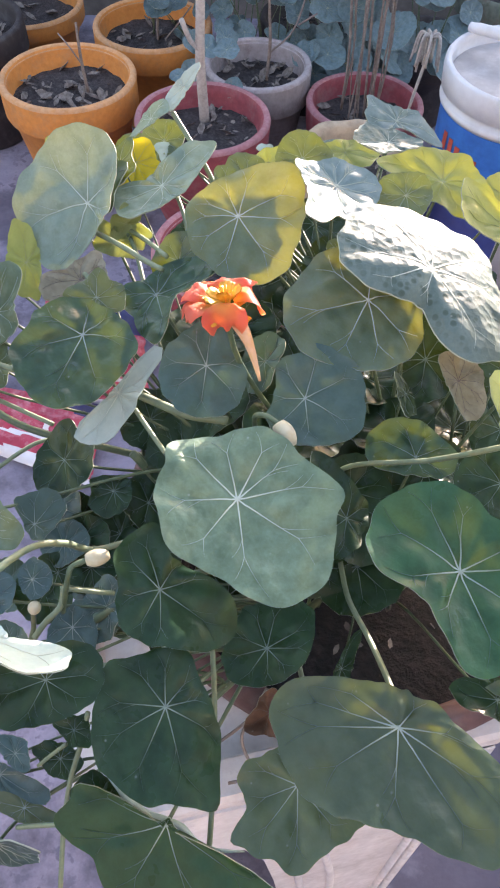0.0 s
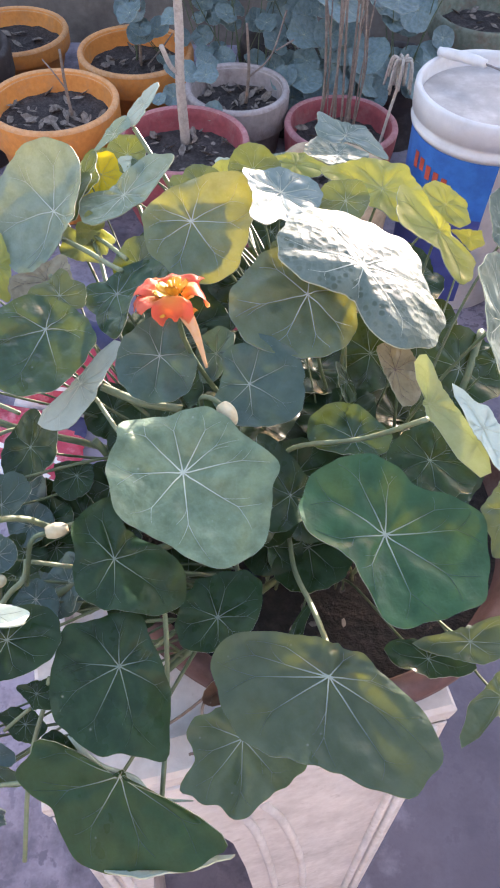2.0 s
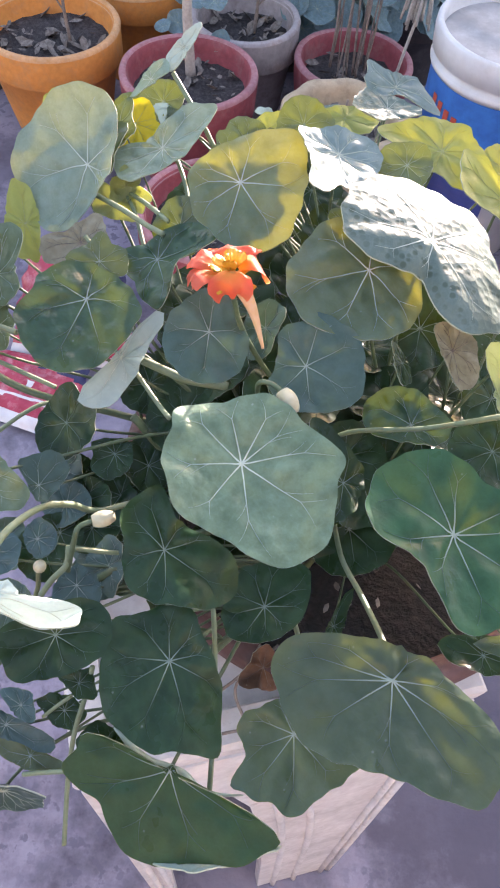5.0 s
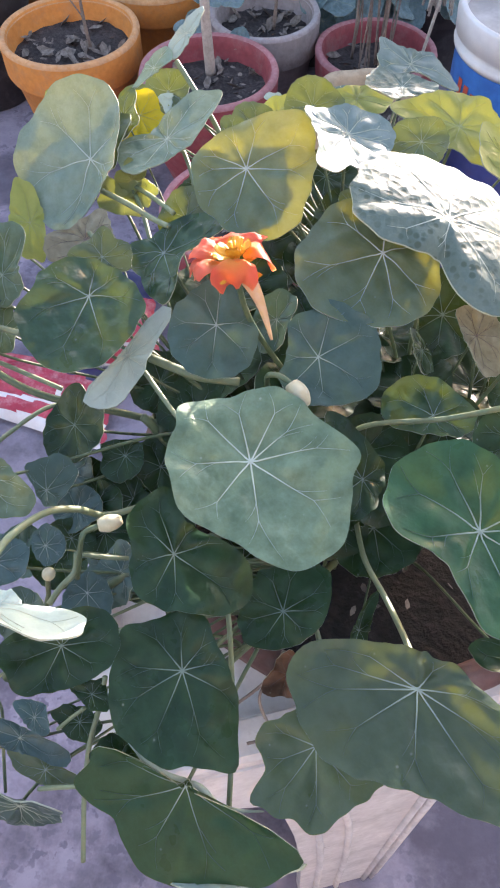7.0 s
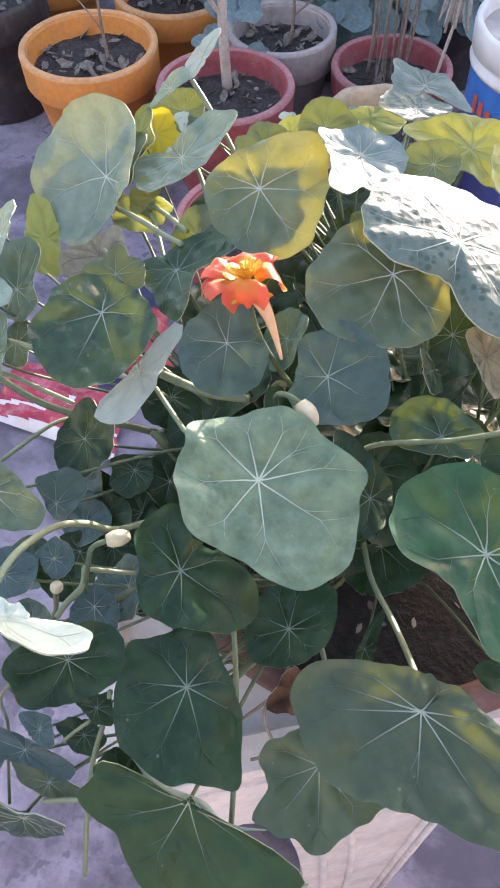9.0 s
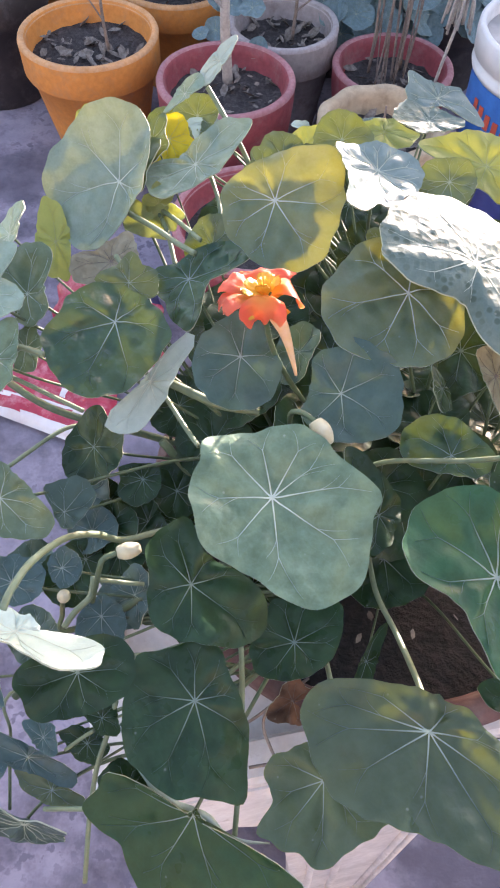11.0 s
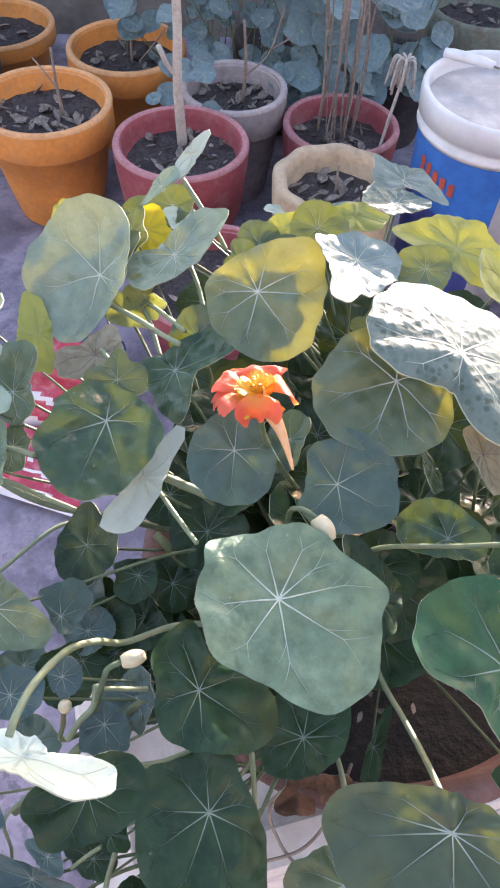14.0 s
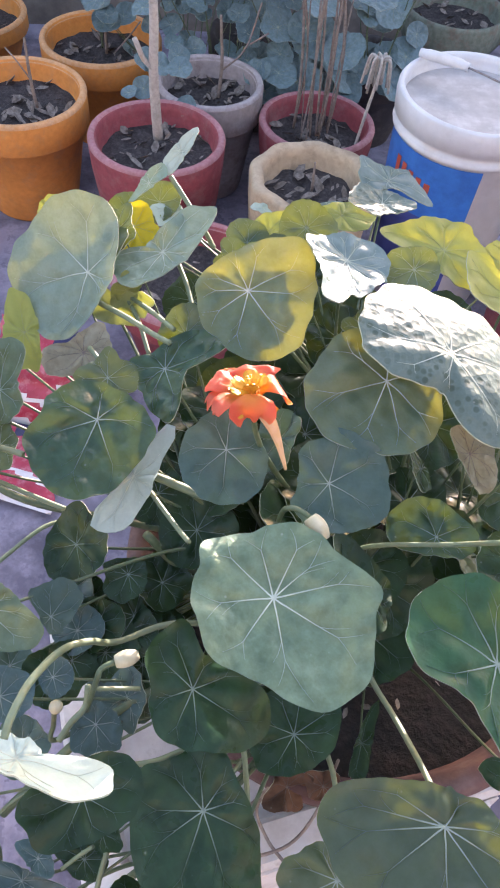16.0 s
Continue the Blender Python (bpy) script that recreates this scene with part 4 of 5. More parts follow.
leaf((-0.005, 0.044, 0.573), (0.00, 0.81, 0.58), "23 32 6 6 6 6 6 7 6 7 8 10 14 25 20 16 15 13 12 12 13 14 15 18", "pale", stalk=0)
leaf((-0.102, 0.097, 0.573), (0.13, -0.32, 0.94), "11 8 6 5 5 5 5 6 8 12 23 30 16 10 8 7 6 6 6 7 8 12 25 23", "slate")
leaf((-0.090, 0.085, 0.566), (0.08, -0.29, 0.95), "10 7 6 5 5 5 5 6 7 10 20 16 13 9 7 6 6 6 6 7 8 10 15 18", "green")
leaf((-0.121, 0.090, 0.573), (0.19, -0.34, 0.92), "10 11 10 10 10 9 8 8 9 11 12 13 15 15 12 11 11 9 9 9 9 10 9 9", "slate")
leaf((-0.105, 0.073, 0.545), (-0.13, -0.98, 0.15), "20 22 27 21 16 15 15 18 25 24 24 27 26 27 30 12 14 19 21 21 20 21 21 20", "slate")
leaf((-0.095, 0.104, 0.580), (0.09, -0.30, 0.95), "6 6 6 7 7 7 7 8 9 11 12 8 6 5 5 4 5 5 6 7 9 10 8 7", "slate")
leaf((-0.125, 0.126, 0.593), (0.14, -0.32, 0.94), "8 7 7 8 9 11 15 14 14 14 13 14 15 11 10 9 9 9 10 13 15 17 11 9", "slate")
leaf((-0.066, 0.108, 0.600), (0.06, -0.29, 0.96), "7 7 7 8 8 6 6 6 6 6 8 10 7 6 5 5 5 6 7 7 8 10 10 8", "dark")
leaf((-0.076, 0.104, 0.573), (0.08, -0.29, 0.95), "10 8 7 7 7 7 7 7 9 11 12 14 10 9 8 8 8 8 8 9 10 10 10 11", "dark")
leaf((0.0173, 0.1418, 0.6099), (-0.05, -0.25, 0.97), "20 22 24 27 27 27 24 23 21 20 21 19 19 19 19 19 21 21 22 21 19 18 17 16 16 16 16 17 18 19", "dark", ripple=0.006)
leaf((0.0529, 0.1870, 0.6484), (0.25, -0.37, 0.89), "10 11 12 13 13 13 15 18 22 30 34 26 21 19 17 16 16 17 19 20 22 20 18 15 14 12 10 10 9 10", "dark", ripple=0.006)
leaf((0.0836, 0.2086, 0.6665), (-0.13, -0.35, 0.93), "19 17 16 15 15 15 16 17 18 20 21 22 23 24 23 22 19 15 12 11 10 9 9 10 11 12 15 16 18 18", "crinkle", ripple=0.008)
leaf((0.084, 0.246, 0.669), (0.37, -0.41, 0.83), "3 3 3 3 4 5 6 9 12 8 6 6 5 6 6 6 7 9 12 11 11 7 5 4", "dark")
leaf((0.015, 0.260, 0.676), (-0.39, -0.45, 0.80), "8 10 13 14 14 15 14 13 13 13 11 11 11 12 13 14 17 17 15 13 10 8 8 8", "blue")
leaf((-0.136, 0.275, 0.692), (0.11, -0.53, 0.84), "19 16 13 12 28 27 26 20 18 18 19 23 21 20 21 23 23 20 19 17 16 16 18 20", "mint")
leaf((-0.122, 0.291, 0.678), (-0.23, -0.58, 0.78), "11 11 11 18 26 26 25 24 23 23 18 13 11 10 10 10 11 15 16 18 17 16 15 13", "sage")
leaf((-0.152, 0.361, 0.661), (-0.60, -0.18, 0.78), "11 12 15 18 21 22 21 21 18 18 18 17 17 17 19 18 17 17 15 13 12 11 10 10", "mint")
leaf((-0.127, 0.247, 0.676), (0.11, -0.39, 0.92), "9 10 11 13 17 23 19 17 16 16 16 17 16 15 15 17 20 20 21 16 14 13 10 9", "sage")
leaf((-0.121, 0.269, 0.662), (0.09, -0.45, 0.89), "8 9 9 9 10 13 13 10 9 8 8 9 8 7 8 9 10 14 13 13 12 9 8 8", "sage")
leaf((-0.1159, 0.3349, 0.6771), (0.25, -0.59, 0.77), "8 8 8 9 10 11 14 19 22 24 19 15 13 11 11 11 11 13 14 15 16 19 20 20 22 18 13 10 9 8", "yellow")
leaf((-0.0827, 0.3154, 0.6810), (-0.01, -0.48, 0.88), "16 15 15 16 17 19 17 13 11 10 9 9 9 11 17 20 21 22 21 18 15 13 13 13 14 16 20 20 18 17", "tan")
leaf((-0.105, 0.399, 0.712), (-0.03, -0.56, 0.83), "6 7 8 11 10 8 8 7 6 6 6 6 6 7 8 11 14 12 11 9 7 6 6 6", "yellow")
leaf((-0.0499, 0.4071, 0.7240), (0.06, -0.58, 0.81), "4 6 11 13 14 14 11 9 7 6 5 5 5 5 5 5 6 7 10 17 8 5 4 3 3 3 3 3 3 3", "mint", ripple=0.004, stalk=0)
leaf((-0.0319, 0.4214, 0.7358), (-0.30, -0.65, 0.70), "5 6 8 10 16 14 10 8 6 5 5 5 5 5 6 7 9 12 13 15 15 11 7 6 5 4 4 4 4 4", "pale", ripple=0.004, stalk=0)
leaf((-0.0590, 0.3964, 0.7036), (0.12, -0.58, 0.81), "14 12 12 13 14 15 16 15 14 13 12 12 12 12 13 13 13 14 15 19 18 16 15 14 14 14 14 15 15 15", "gold")
leaf((-0.0426, 0.3733, 0.7032), (-0.22, -0.30, 0.93), "20 24 31 39 35 31 20 16 14 12 11 11 11 11 19 27 28 29 30 30 28 22 18 16 15 14 14 15 16 17", "mint", ripple=0.008, stalk=0)
leaf((-0.034, 0.417, 0.702), (0.09, -0.50, 0.86), "3 3 3 3 3 3 3 3 3 3 3 12 17 15 15 16 13 11 10 10 10 10 11 12", "pale")
leaf((0.0179, 0.3890, 0.7080), (-0.10, -0.30, 0.95), "22 23 21 19 15 13 12 11 11 11 11 11 11 11 12 14 19 24 22 22 19 18 18 18 18 18 19 19 20 20", "yellow", ripple=0.006)
leaf((0.019, 0.438, 0.692), (0.04, -0.50, 0.86), "3 3 3 3 3 3 3 3 3 4 6 7 8 7 5 4 4 4 4 4 4 5 7 4", "pale")
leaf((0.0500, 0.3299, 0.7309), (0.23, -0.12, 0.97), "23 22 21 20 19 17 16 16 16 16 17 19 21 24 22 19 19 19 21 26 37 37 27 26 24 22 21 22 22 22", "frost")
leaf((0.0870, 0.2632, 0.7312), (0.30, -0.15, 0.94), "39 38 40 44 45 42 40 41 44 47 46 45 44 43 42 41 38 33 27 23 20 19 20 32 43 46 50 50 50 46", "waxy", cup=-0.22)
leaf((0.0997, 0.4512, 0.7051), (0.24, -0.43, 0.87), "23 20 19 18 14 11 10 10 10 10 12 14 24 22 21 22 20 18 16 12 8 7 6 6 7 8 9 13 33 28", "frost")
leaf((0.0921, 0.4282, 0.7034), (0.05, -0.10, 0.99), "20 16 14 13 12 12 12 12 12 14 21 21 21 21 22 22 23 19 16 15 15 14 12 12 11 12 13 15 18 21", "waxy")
leaf((0.1111, 0.3604, 0.7166), (0.03, -0.36, 0.93), "21 20 19 20 21 20 20 21 20 21 22 23 26 32 38 28 22 19 17 16 16 17 18 21 25 31 36 34 27 23", "yellow")
leaf((0.1500, 0.3598, 0.7072), (0.09, -0.46, 0.88), "13 12 11 10 11 11 12 12 13 15 16 16 17 16 13 12 11 10 9 9 10 11 12 13 17 18 19 16 14 13", "yellow")
leaf((0.1390, 0.3245, 0.7104), (0.32, -0.39, 0.86), "8 7 6 6 6 6 7 8 10 13 24 34 31 29 28 27 21 17 15 14 14 14 15 25 33 33 29 26 15 10", "yellow")
leaf((0.166, 0.350, 0.690), (-0.13, -0.49, 0.86), "8 8 9 7 6 6 6 6 7 8 12 8 6 5 5 5 5 6 8 8 8 9 10 9", "yellow")
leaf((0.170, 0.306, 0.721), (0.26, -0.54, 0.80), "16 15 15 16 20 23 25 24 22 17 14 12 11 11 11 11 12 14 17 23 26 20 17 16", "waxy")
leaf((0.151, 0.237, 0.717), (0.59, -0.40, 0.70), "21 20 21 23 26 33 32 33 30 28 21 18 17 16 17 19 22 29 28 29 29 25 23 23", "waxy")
leaf((0.166, 0.263, 0.669), (-0.26, -0.47, 0.84), "12 10 10 10 11 12 10 8 8 8 8 10 10 10 10 12 11 10 11 11 11 10 11 12", "dark")
leaf((0.112, 0.198, 0.701), (-0.13, -0.47, 0.88), "10 9 9 9 11 14 23 21 5 3 3 3 3 3 3 3 4 6 8 13 40 34 19 13", "young", stalk=0)
leaf((0.134, 0.185, 0.699), (-0.09, -0.43, 0.90), "8 7 7 7 8 10 11 13 24 12 8 6 5 5 5 5 6 7 11 21 16 13 12 9", "pale")
leaf((0.118, 0.192, 0.670), (-0.03, -0.28, 0.96), "15 14 13 13 14 16 19 18 17 18 19 20 21 21 20 19 19 19 21 22 22 24 23 20", "dark")
leaf((0.1105, 0.2537, 0.6710), (0.10, -0.50, 0.86), "13 13 13 12 13 14 14 14 15 15 16 15 11 9 8 7 7 7 7 8 9 11 14 20 21 21 19 17 15 13", "tan")
leaf((0.126, 0.112, 0.644), (-0.20, -0.24, 0.95), "23 25 20 13 9 7 7 6 7 7 9 13 24 17 12 10 9 9 9 10 11 12 15 22", "green")
leaf((0.114, 0.116, 0.619), (-0.17, -0.18, 0.97), "19 13 11 9 9 9 9 9 11 13 18 20 17 14 10 9 8 8 9 9 10 12 17 21", "dark")
leaf((0.145, 0.153, 0.684), (-0.25, -0.44, 0.86), "12 14 17 17 19 22 20 16 13 12 12 13 15 15 16 17 23 22 19 19 16 13 12 12", "green")
leaf((0.148, 0.103, 0.607), (-0.13, -0.20, 0.97), "18 20 17 16 15 12 11 9 8 8 8 9 12 17 21 31 11 10 10 10 12 13 13 15", "green")
leaf((0.056, 0.148, 0.573), (-0.13, -0.22, 0.97), "6 6 8 11 23 12 6 4 3 3 3 3 3 4 5 7 16 17 16 10 7 6 5 5", "dark")

leaf((0.0639, 0.4117, 0.7044), (0.10, -0.30, 0.95), "21 14 12 11 11 12 11 10 9 9 9 10 10 12 15 20 19 16 15 13 12 12 12 12 13 14 15 18 18 19", "yellow", stalk=0, ripple=0.006)
leaf((0.0500, 0.4154, 0.7058), (0.10, -0.10, 0.99), "11 17 20 14 8 6 5 4 4 4 4 4 5 6 10 14 17 16 12 9 7 6 5 5 5 5 5 6 7 8", "frost", stalk=0, ripple=0.006)

# the crowded inner leaves; the shade of the outer ones is in their tone
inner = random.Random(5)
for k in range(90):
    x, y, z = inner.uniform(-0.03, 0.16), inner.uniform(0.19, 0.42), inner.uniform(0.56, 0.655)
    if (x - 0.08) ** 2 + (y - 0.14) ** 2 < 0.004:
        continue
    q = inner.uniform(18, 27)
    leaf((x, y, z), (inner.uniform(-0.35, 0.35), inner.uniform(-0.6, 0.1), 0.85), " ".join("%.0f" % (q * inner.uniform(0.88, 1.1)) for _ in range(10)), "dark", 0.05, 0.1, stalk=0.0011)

# small leaves added behind the top ones, to throw their shade on them
for k, (x, y, z, q) in enumerate(((0.035, 0.37, 0.722, 15), (0.005, 0.38, 0.705, 13), (-0.045, 0.42, 0.705, 14), (0.085, 0.33, 0.725, 14), (-0.03, 0.32, 0.69, 15), (0.10, 0.30, 0.70, 13), (-0.065, 0.43, 0.69, 14))):
    leaf((x, y, z), (inner.uniform(-0.3, 0.3), inner.uniform(-0.8, -0.4), 0.7), " ".join("%.0f" % (q * inner.uniform(0.85, 1.12)) for _ in range(10)), "green", 0.05, 0.1, stalk=0.0011)

# hidden leaves added close behind the large upper ones, to shade them
sunward = LEVEL.to_3x3().inverted() @ SUN
toward = sunward * 0.022 - Vector((0, 0, 0.008))
for x, y, z, q, n in ((0.001, 0.322, 0.717, 25, (-0.09, -0.61, 0.79)), (-0.094, 0.352, 0.70, 27, (-0.39, -0.51, 0.77)), (0.061, 0.263, 0.713, 24, (-0.02, -0.40, 0.92))):
    leaf(Vector((x, y, z)) + toward, n, " ".join("%.0f" % (q * inner.uniform(0.6, 1.15)) for _ in range(12)), "green", 0.03, 0.04, stalk=0.0011)

# smaller hidden leaves, added to break up that shade
for x, y, z, q, n in ((-0.014, 0.326, 0.722, 12, (-0.09, -0.61, 0.79)), (0.018, 0.33, 0.724, 9, (-0.09, -0.61, 0.79)), (-0.075, 0.367, 0.712, 13, (-0.39, -0.51, 0.77)), (0.075, 0.272, 0.718, 12, (-0.02, -0.40, 0.92)), (0.045, 0.275, 0.72, 10, (-0.02, -0.40, 0.92)), (-0.075, 0.262, 0.70, 13, (0.07, -0.4, 0.91))):
    leaf(Vector((x, y, z)) + sunward * 0.02 - Vector((0, 0, 0.006)), n, " ".join("%.0f" % (q * inner.uniform(0.5, 1.25)) for _ in range(12)), "green", 0.03, 0.04, stalk=0.0009)

# low leaves at the side, close over the floor
for x, y, z, q in ((-0.10, 0.19, 0.57, 16), (-0.07, 0.19, 0.58, 15), (-0.055, 0.172, 0.585, 14), (-0.108, 0.15, 0.585, 14), (-0.042, 0.2, 0.59, 17), (-0.125, 0.2, 0.56, 15), (-0.03, 0.17, 0.58, 18)):
    leaf((x, y, z), (inner.uniform(-0.3, 0.3), -0.4, 0.85), " ".join("%.0f" % (q * inner.uniform(0.85, 1.1)) for _ in range(10)), "dark" if q > 15 else "blue", 0.05, 0.1, stalk=0.001)

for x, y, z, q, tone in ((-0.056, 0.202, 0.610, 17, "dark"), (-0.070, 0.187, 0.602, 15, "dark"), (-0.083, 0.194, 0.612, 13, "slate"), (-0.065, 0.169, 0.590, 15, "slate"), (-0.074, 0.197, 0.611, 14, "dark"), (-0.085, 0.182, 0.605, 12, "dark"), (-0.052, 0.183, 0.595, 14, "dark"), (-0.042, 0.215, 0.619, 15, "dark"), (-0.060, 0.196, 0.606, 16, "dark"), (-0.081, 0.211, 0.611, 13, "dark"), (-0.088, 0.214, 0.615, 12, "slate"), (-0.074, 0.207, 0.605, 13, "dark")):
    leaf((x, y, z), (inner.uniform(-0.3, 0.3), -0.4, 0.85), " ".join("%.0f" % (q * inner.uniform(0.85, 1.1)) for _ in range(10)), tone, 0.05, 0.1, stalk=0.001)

# dark leaves filling the gap between the outer ones, its shade in their tone
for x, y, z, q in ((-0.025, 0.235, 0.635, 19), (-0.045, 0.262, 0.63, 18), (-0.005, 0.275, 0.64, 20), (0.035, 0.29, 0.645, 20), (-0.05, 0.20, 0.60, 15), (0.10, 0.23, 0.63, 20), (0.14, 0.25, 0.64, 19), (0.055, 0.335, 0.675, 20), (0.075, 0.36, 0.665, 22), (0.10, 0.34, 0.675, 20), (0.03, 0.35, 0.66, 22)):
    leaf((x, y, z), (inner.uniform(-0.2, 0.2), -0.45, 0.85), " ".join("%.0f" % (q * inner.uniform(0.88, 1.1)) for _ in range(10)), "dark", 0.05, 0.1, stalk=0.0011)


# pale shrivelled leaflets where the upper stalks meet
for x, y, z, q in ((-0.062, 0.357, 0.688, 9), (-0.068, 0.351, 0.681, 12), (-0.056, 0.352, 0.684, 7)):
    leaf((x, y, z), (inner.uniform(-0.5, 0.3), -0.7, 0.6), " ".join("%.0f" % (q * inner.uniform(0.55, 1.3)) for _ in range(11)), "young", 0.2, 0.3, stalk=0)

# a withered leaf over the bowl's rim and dead runners on the stand
leaf((0.022, 0.139, 0.535), (0.1, -0.6, 0.75), "9 14 11 15 10 8 12 16 9 12 14 8", "brown", 0.25, 0.35, stalk=0)
leaf((0.040, 0.137, 0.54), (-0.2, -0.5, 0.8), "8 11 7 12 8 9 6 10", "brown", 0.3, 0.35, stalk=0)
for pts in (((0.03, 0.15, 0.54), (0.008, 0.137, 0.515), (0.012, 0.122, 0.504), (0.022, 0.108, 0.504)), ((0.05, 0.15, 0.54), (0.04, 0.132, 0.512), (0.024, 0.118, 0.504), (0.0, 0.112, 0.504)), ((0.02, 0.15, 0.54), (0.01, 0.14, 0.52), (-0.02, 0.125, 0.504), (-0.045, 0.12, 0.504))):
    part("dead_runner", tube([p - ROOT for p in spline(pts, 6)], 0.0009, 6), DRY_STEM, plant, "thin dry brown stem")


# the open flower, its spur and its stalk
def petal_geo(length, width, curl, frill, seed):
    rows, cols, v, f = 12, 10, [], []
    for k in range(rows + 1):
        t = k / rows
        w = width * (0.16 + 0.84 * math.sin(min(1, t * 1.12) * math.pi * 0.56) ** 1.6) * (1 - 0.35 * max(0, t - 0.82) / 0.18 * 0.9)
        for i in range(cols + 1):
            s = 2 * i / cols - 1
            a = curl * t * t
            x = length * (t if abs(curl) < 1e-3 else math.sin(a * 1.0) / max(abs(curl), 1e-3) / max(t, 0.2) * t)
            z = length * 0.5 * (1 - math.cos(a)) * -1 + frill * math.sin(7 * s + seed) * t * t * 0.5 + frill * 1.6 * noise.noise((3 * s, 4 * t, seed)) * t
            v.append((length * t * math.cos(0.55 * a), s * w / 2, z - 0.12 * w * s * s))
    for k in range(rows):
        for i in range(cols):
            p = k * (cols + 1) + i
            f.append((p, p + cols + 1, p + cols + 2, p + 1))
    m = len(v)
    v += [(x, y, z - 0.0004) for x, y, z in v]
    f += [tuple(q + m for q in reversed(g)) for g in f]
    return v, f


EYE_OF_FLOWER = Vector(FLOWER)
flower = new("flower")
flower.parent = plant
flower.matrix_basis = Matrix.Translation(EYE_OF_FLOWER - ROOT) @ Euler((radians(-12), radians(-6), 0)).to_matrix().to_4x4()
tagged(flower, "orange-red nasturtium flower with a yellow throat")
for k, (turn, rise, length, width, curl) in enumerate(((88, 34, 0.0135, 0.026, 1.0), (150, 26, 0.0165, 0.0175, 0.9), (200, 18, 0.0172, 0.0155, 1.1), (268, 44, 0.0098, 0.0195, 3.0), (12, 40, 0.0125, 0.0205, 2.2))):
    p = part("petal", petal_geo(length, width, curl, 0.0022, k * 3.7), PETAL, flower, "orange-red frilled petal")
    p.matrix_basis = Euler((0, radians(-rise), radians(turn))).to_matrix().to_4x4() @ pose(0.004, 0, 0)
    claw = part("claw", petal_geo(0.0105, 0.0066, 0.5, 0.0006, k), THROAT, flower, "yellow petal base")
    claw.matrix_basis = Euler((0, radians(-rise - 12), radians(turn))).to_matrix().to_4x4() @ pose(0.001, 0, 0.0014)
for k in range(9):
    a, q = k * 0.7 + 0.2, rnd.uniform(0.002, 0.006)
    tip = Vector((q * math.cos(a), q * math.sin(a), rnd.uniform(0.006, 0.012)))
    part("stamen", tube([(0, 0, -0.002), tip * 0.6, tip], [0.0005, 0.0004, 0.0008], 6), THROAT, flower)
for k, turn in enumerate((35, 60, 120, 235, 320)):
    s = part("sepal", petal_geo(0.011, 0.005, 0.6, 0.0004, k), THROAT, flower, "pointed yellow sepal")
    s.matrix_basis = Euler((0, radians(-34 if turn == 35 else -8), radians(turn))).to_matrix().to_4x4() @ pose(0.002, 0, -0.003)
to = flower.matrix_basis.inverted()
tip = Vector(SPUR_TIP) - ROOT
start = flower.matrix_basis @ Vector((0.003, -0.004, -0.002))
mid = (start + tip) / 2 + Vector((0.0012, 0.001, 0.003))
line = bezier(start, start + (mid - start) * 0.8, mid, tip, 14)
part("spur", tube([to @ p for p in line], [0.0031 * (1 - k / 14) ** 0.9 + 0.0006 for k in range(15)], 12), SPUR, flower, "pale orange tapering spur")
line = bezier(Vector((0.0, 0.0, 0.01)), Vector((-0.02, 0.02, 0.09)), start + Vector((-0.004, 0.004, -0.05)), start + Vector((-0.002, 0.001, -0.002)), 16)
part("stalk", tube([to @ p for p in line], 0.0013, 8), STALK, flower)


def bud(tip, tail, hook, foot, fat=0.0036):
    """A pale closed bud on a hooked stalk."""
    b = new("bud")
    b.parent = plant
    tagged(b, "pale closed flower bud on a hooked stalk")
    tip, tail = Vector(tip) - ROOT, Vector(tail) - ROOT
    line = [tail + (tip - tail) * k / 10 for k in range(11)]
    part("bud_case", tube(line, [fat * (0.35 + 0.65 * math.sin(math.pi * min(1, 0.12 + k / 10 * 0.86)) ** 0.7) for k in range(11)], 12), BUD, b)
    pts = [Vector(foot) - ROOT] + [Vector(h) - ROOT for h in hook] + [tail]
    part("bud_stalk", tube(spline(pts, 8), 0.0012, 8), STALK, b)
    return b


bud((-0.0497, 0.1601, 0.6587), (-0.0592, 0.1575, 0.6583), [(-0.0665, 0.152, 0.6536), (-0.0645, 0.1553, 0.6572)], (-0.0735, 0.1508, 0.6248))
bud((0.025, 0.189, 0.6963), (0.0192, 0.1973, 0.7002), [(0.0098, 0.2034, 0.6972), (0.0143, 0.2011, 0.7006)], (0.0114, 0.2179, 0.6675), 0.0042)
bud((-0.0855, 0.1535, 0.6275), (-0.0875, 0.1525, 0.622), [(-0.09, 0.147, 0.60), (-0.089, 0.15, 0.612)], (-0.07, 0.16, 0.59), 0.003)



# the rolled margin of the large low leaf
rolled = spline(((-0.0485, 0.0889, 0.5996), (-0.0434, 0.0848, 0.5986), (-0.0388, 0.0801, 0.5977), (-0.0322, 0.0758, 0.5965), (-0.0244, 0.0736, 0.5956), (-0.0173, 0.0712, 0.5948), (-0.0114, 0.0663, 0.5937), (-0.0033, 0.0640, 0.5929), (0.0081, 0.0637, 0.5926)), 6)
part("rolled_margin", tube([p - ROOT for p in rolled], [0.0003 + 0.0019 * math.sin(math.pi * (k / (len(rolled) - 1)) ** 0.8) for k in range(len(rolled))], 10), PALE, plant, "pale rolled leaf margin")


# long stalks that cross in front of the leaves
def runner(pts, radius, label="smooth pale green leaf stalk"):
    return part("stalk", tube([p - ROOT for p in spline(pts, 8)], radius, 8), RUNNER, plant, label)


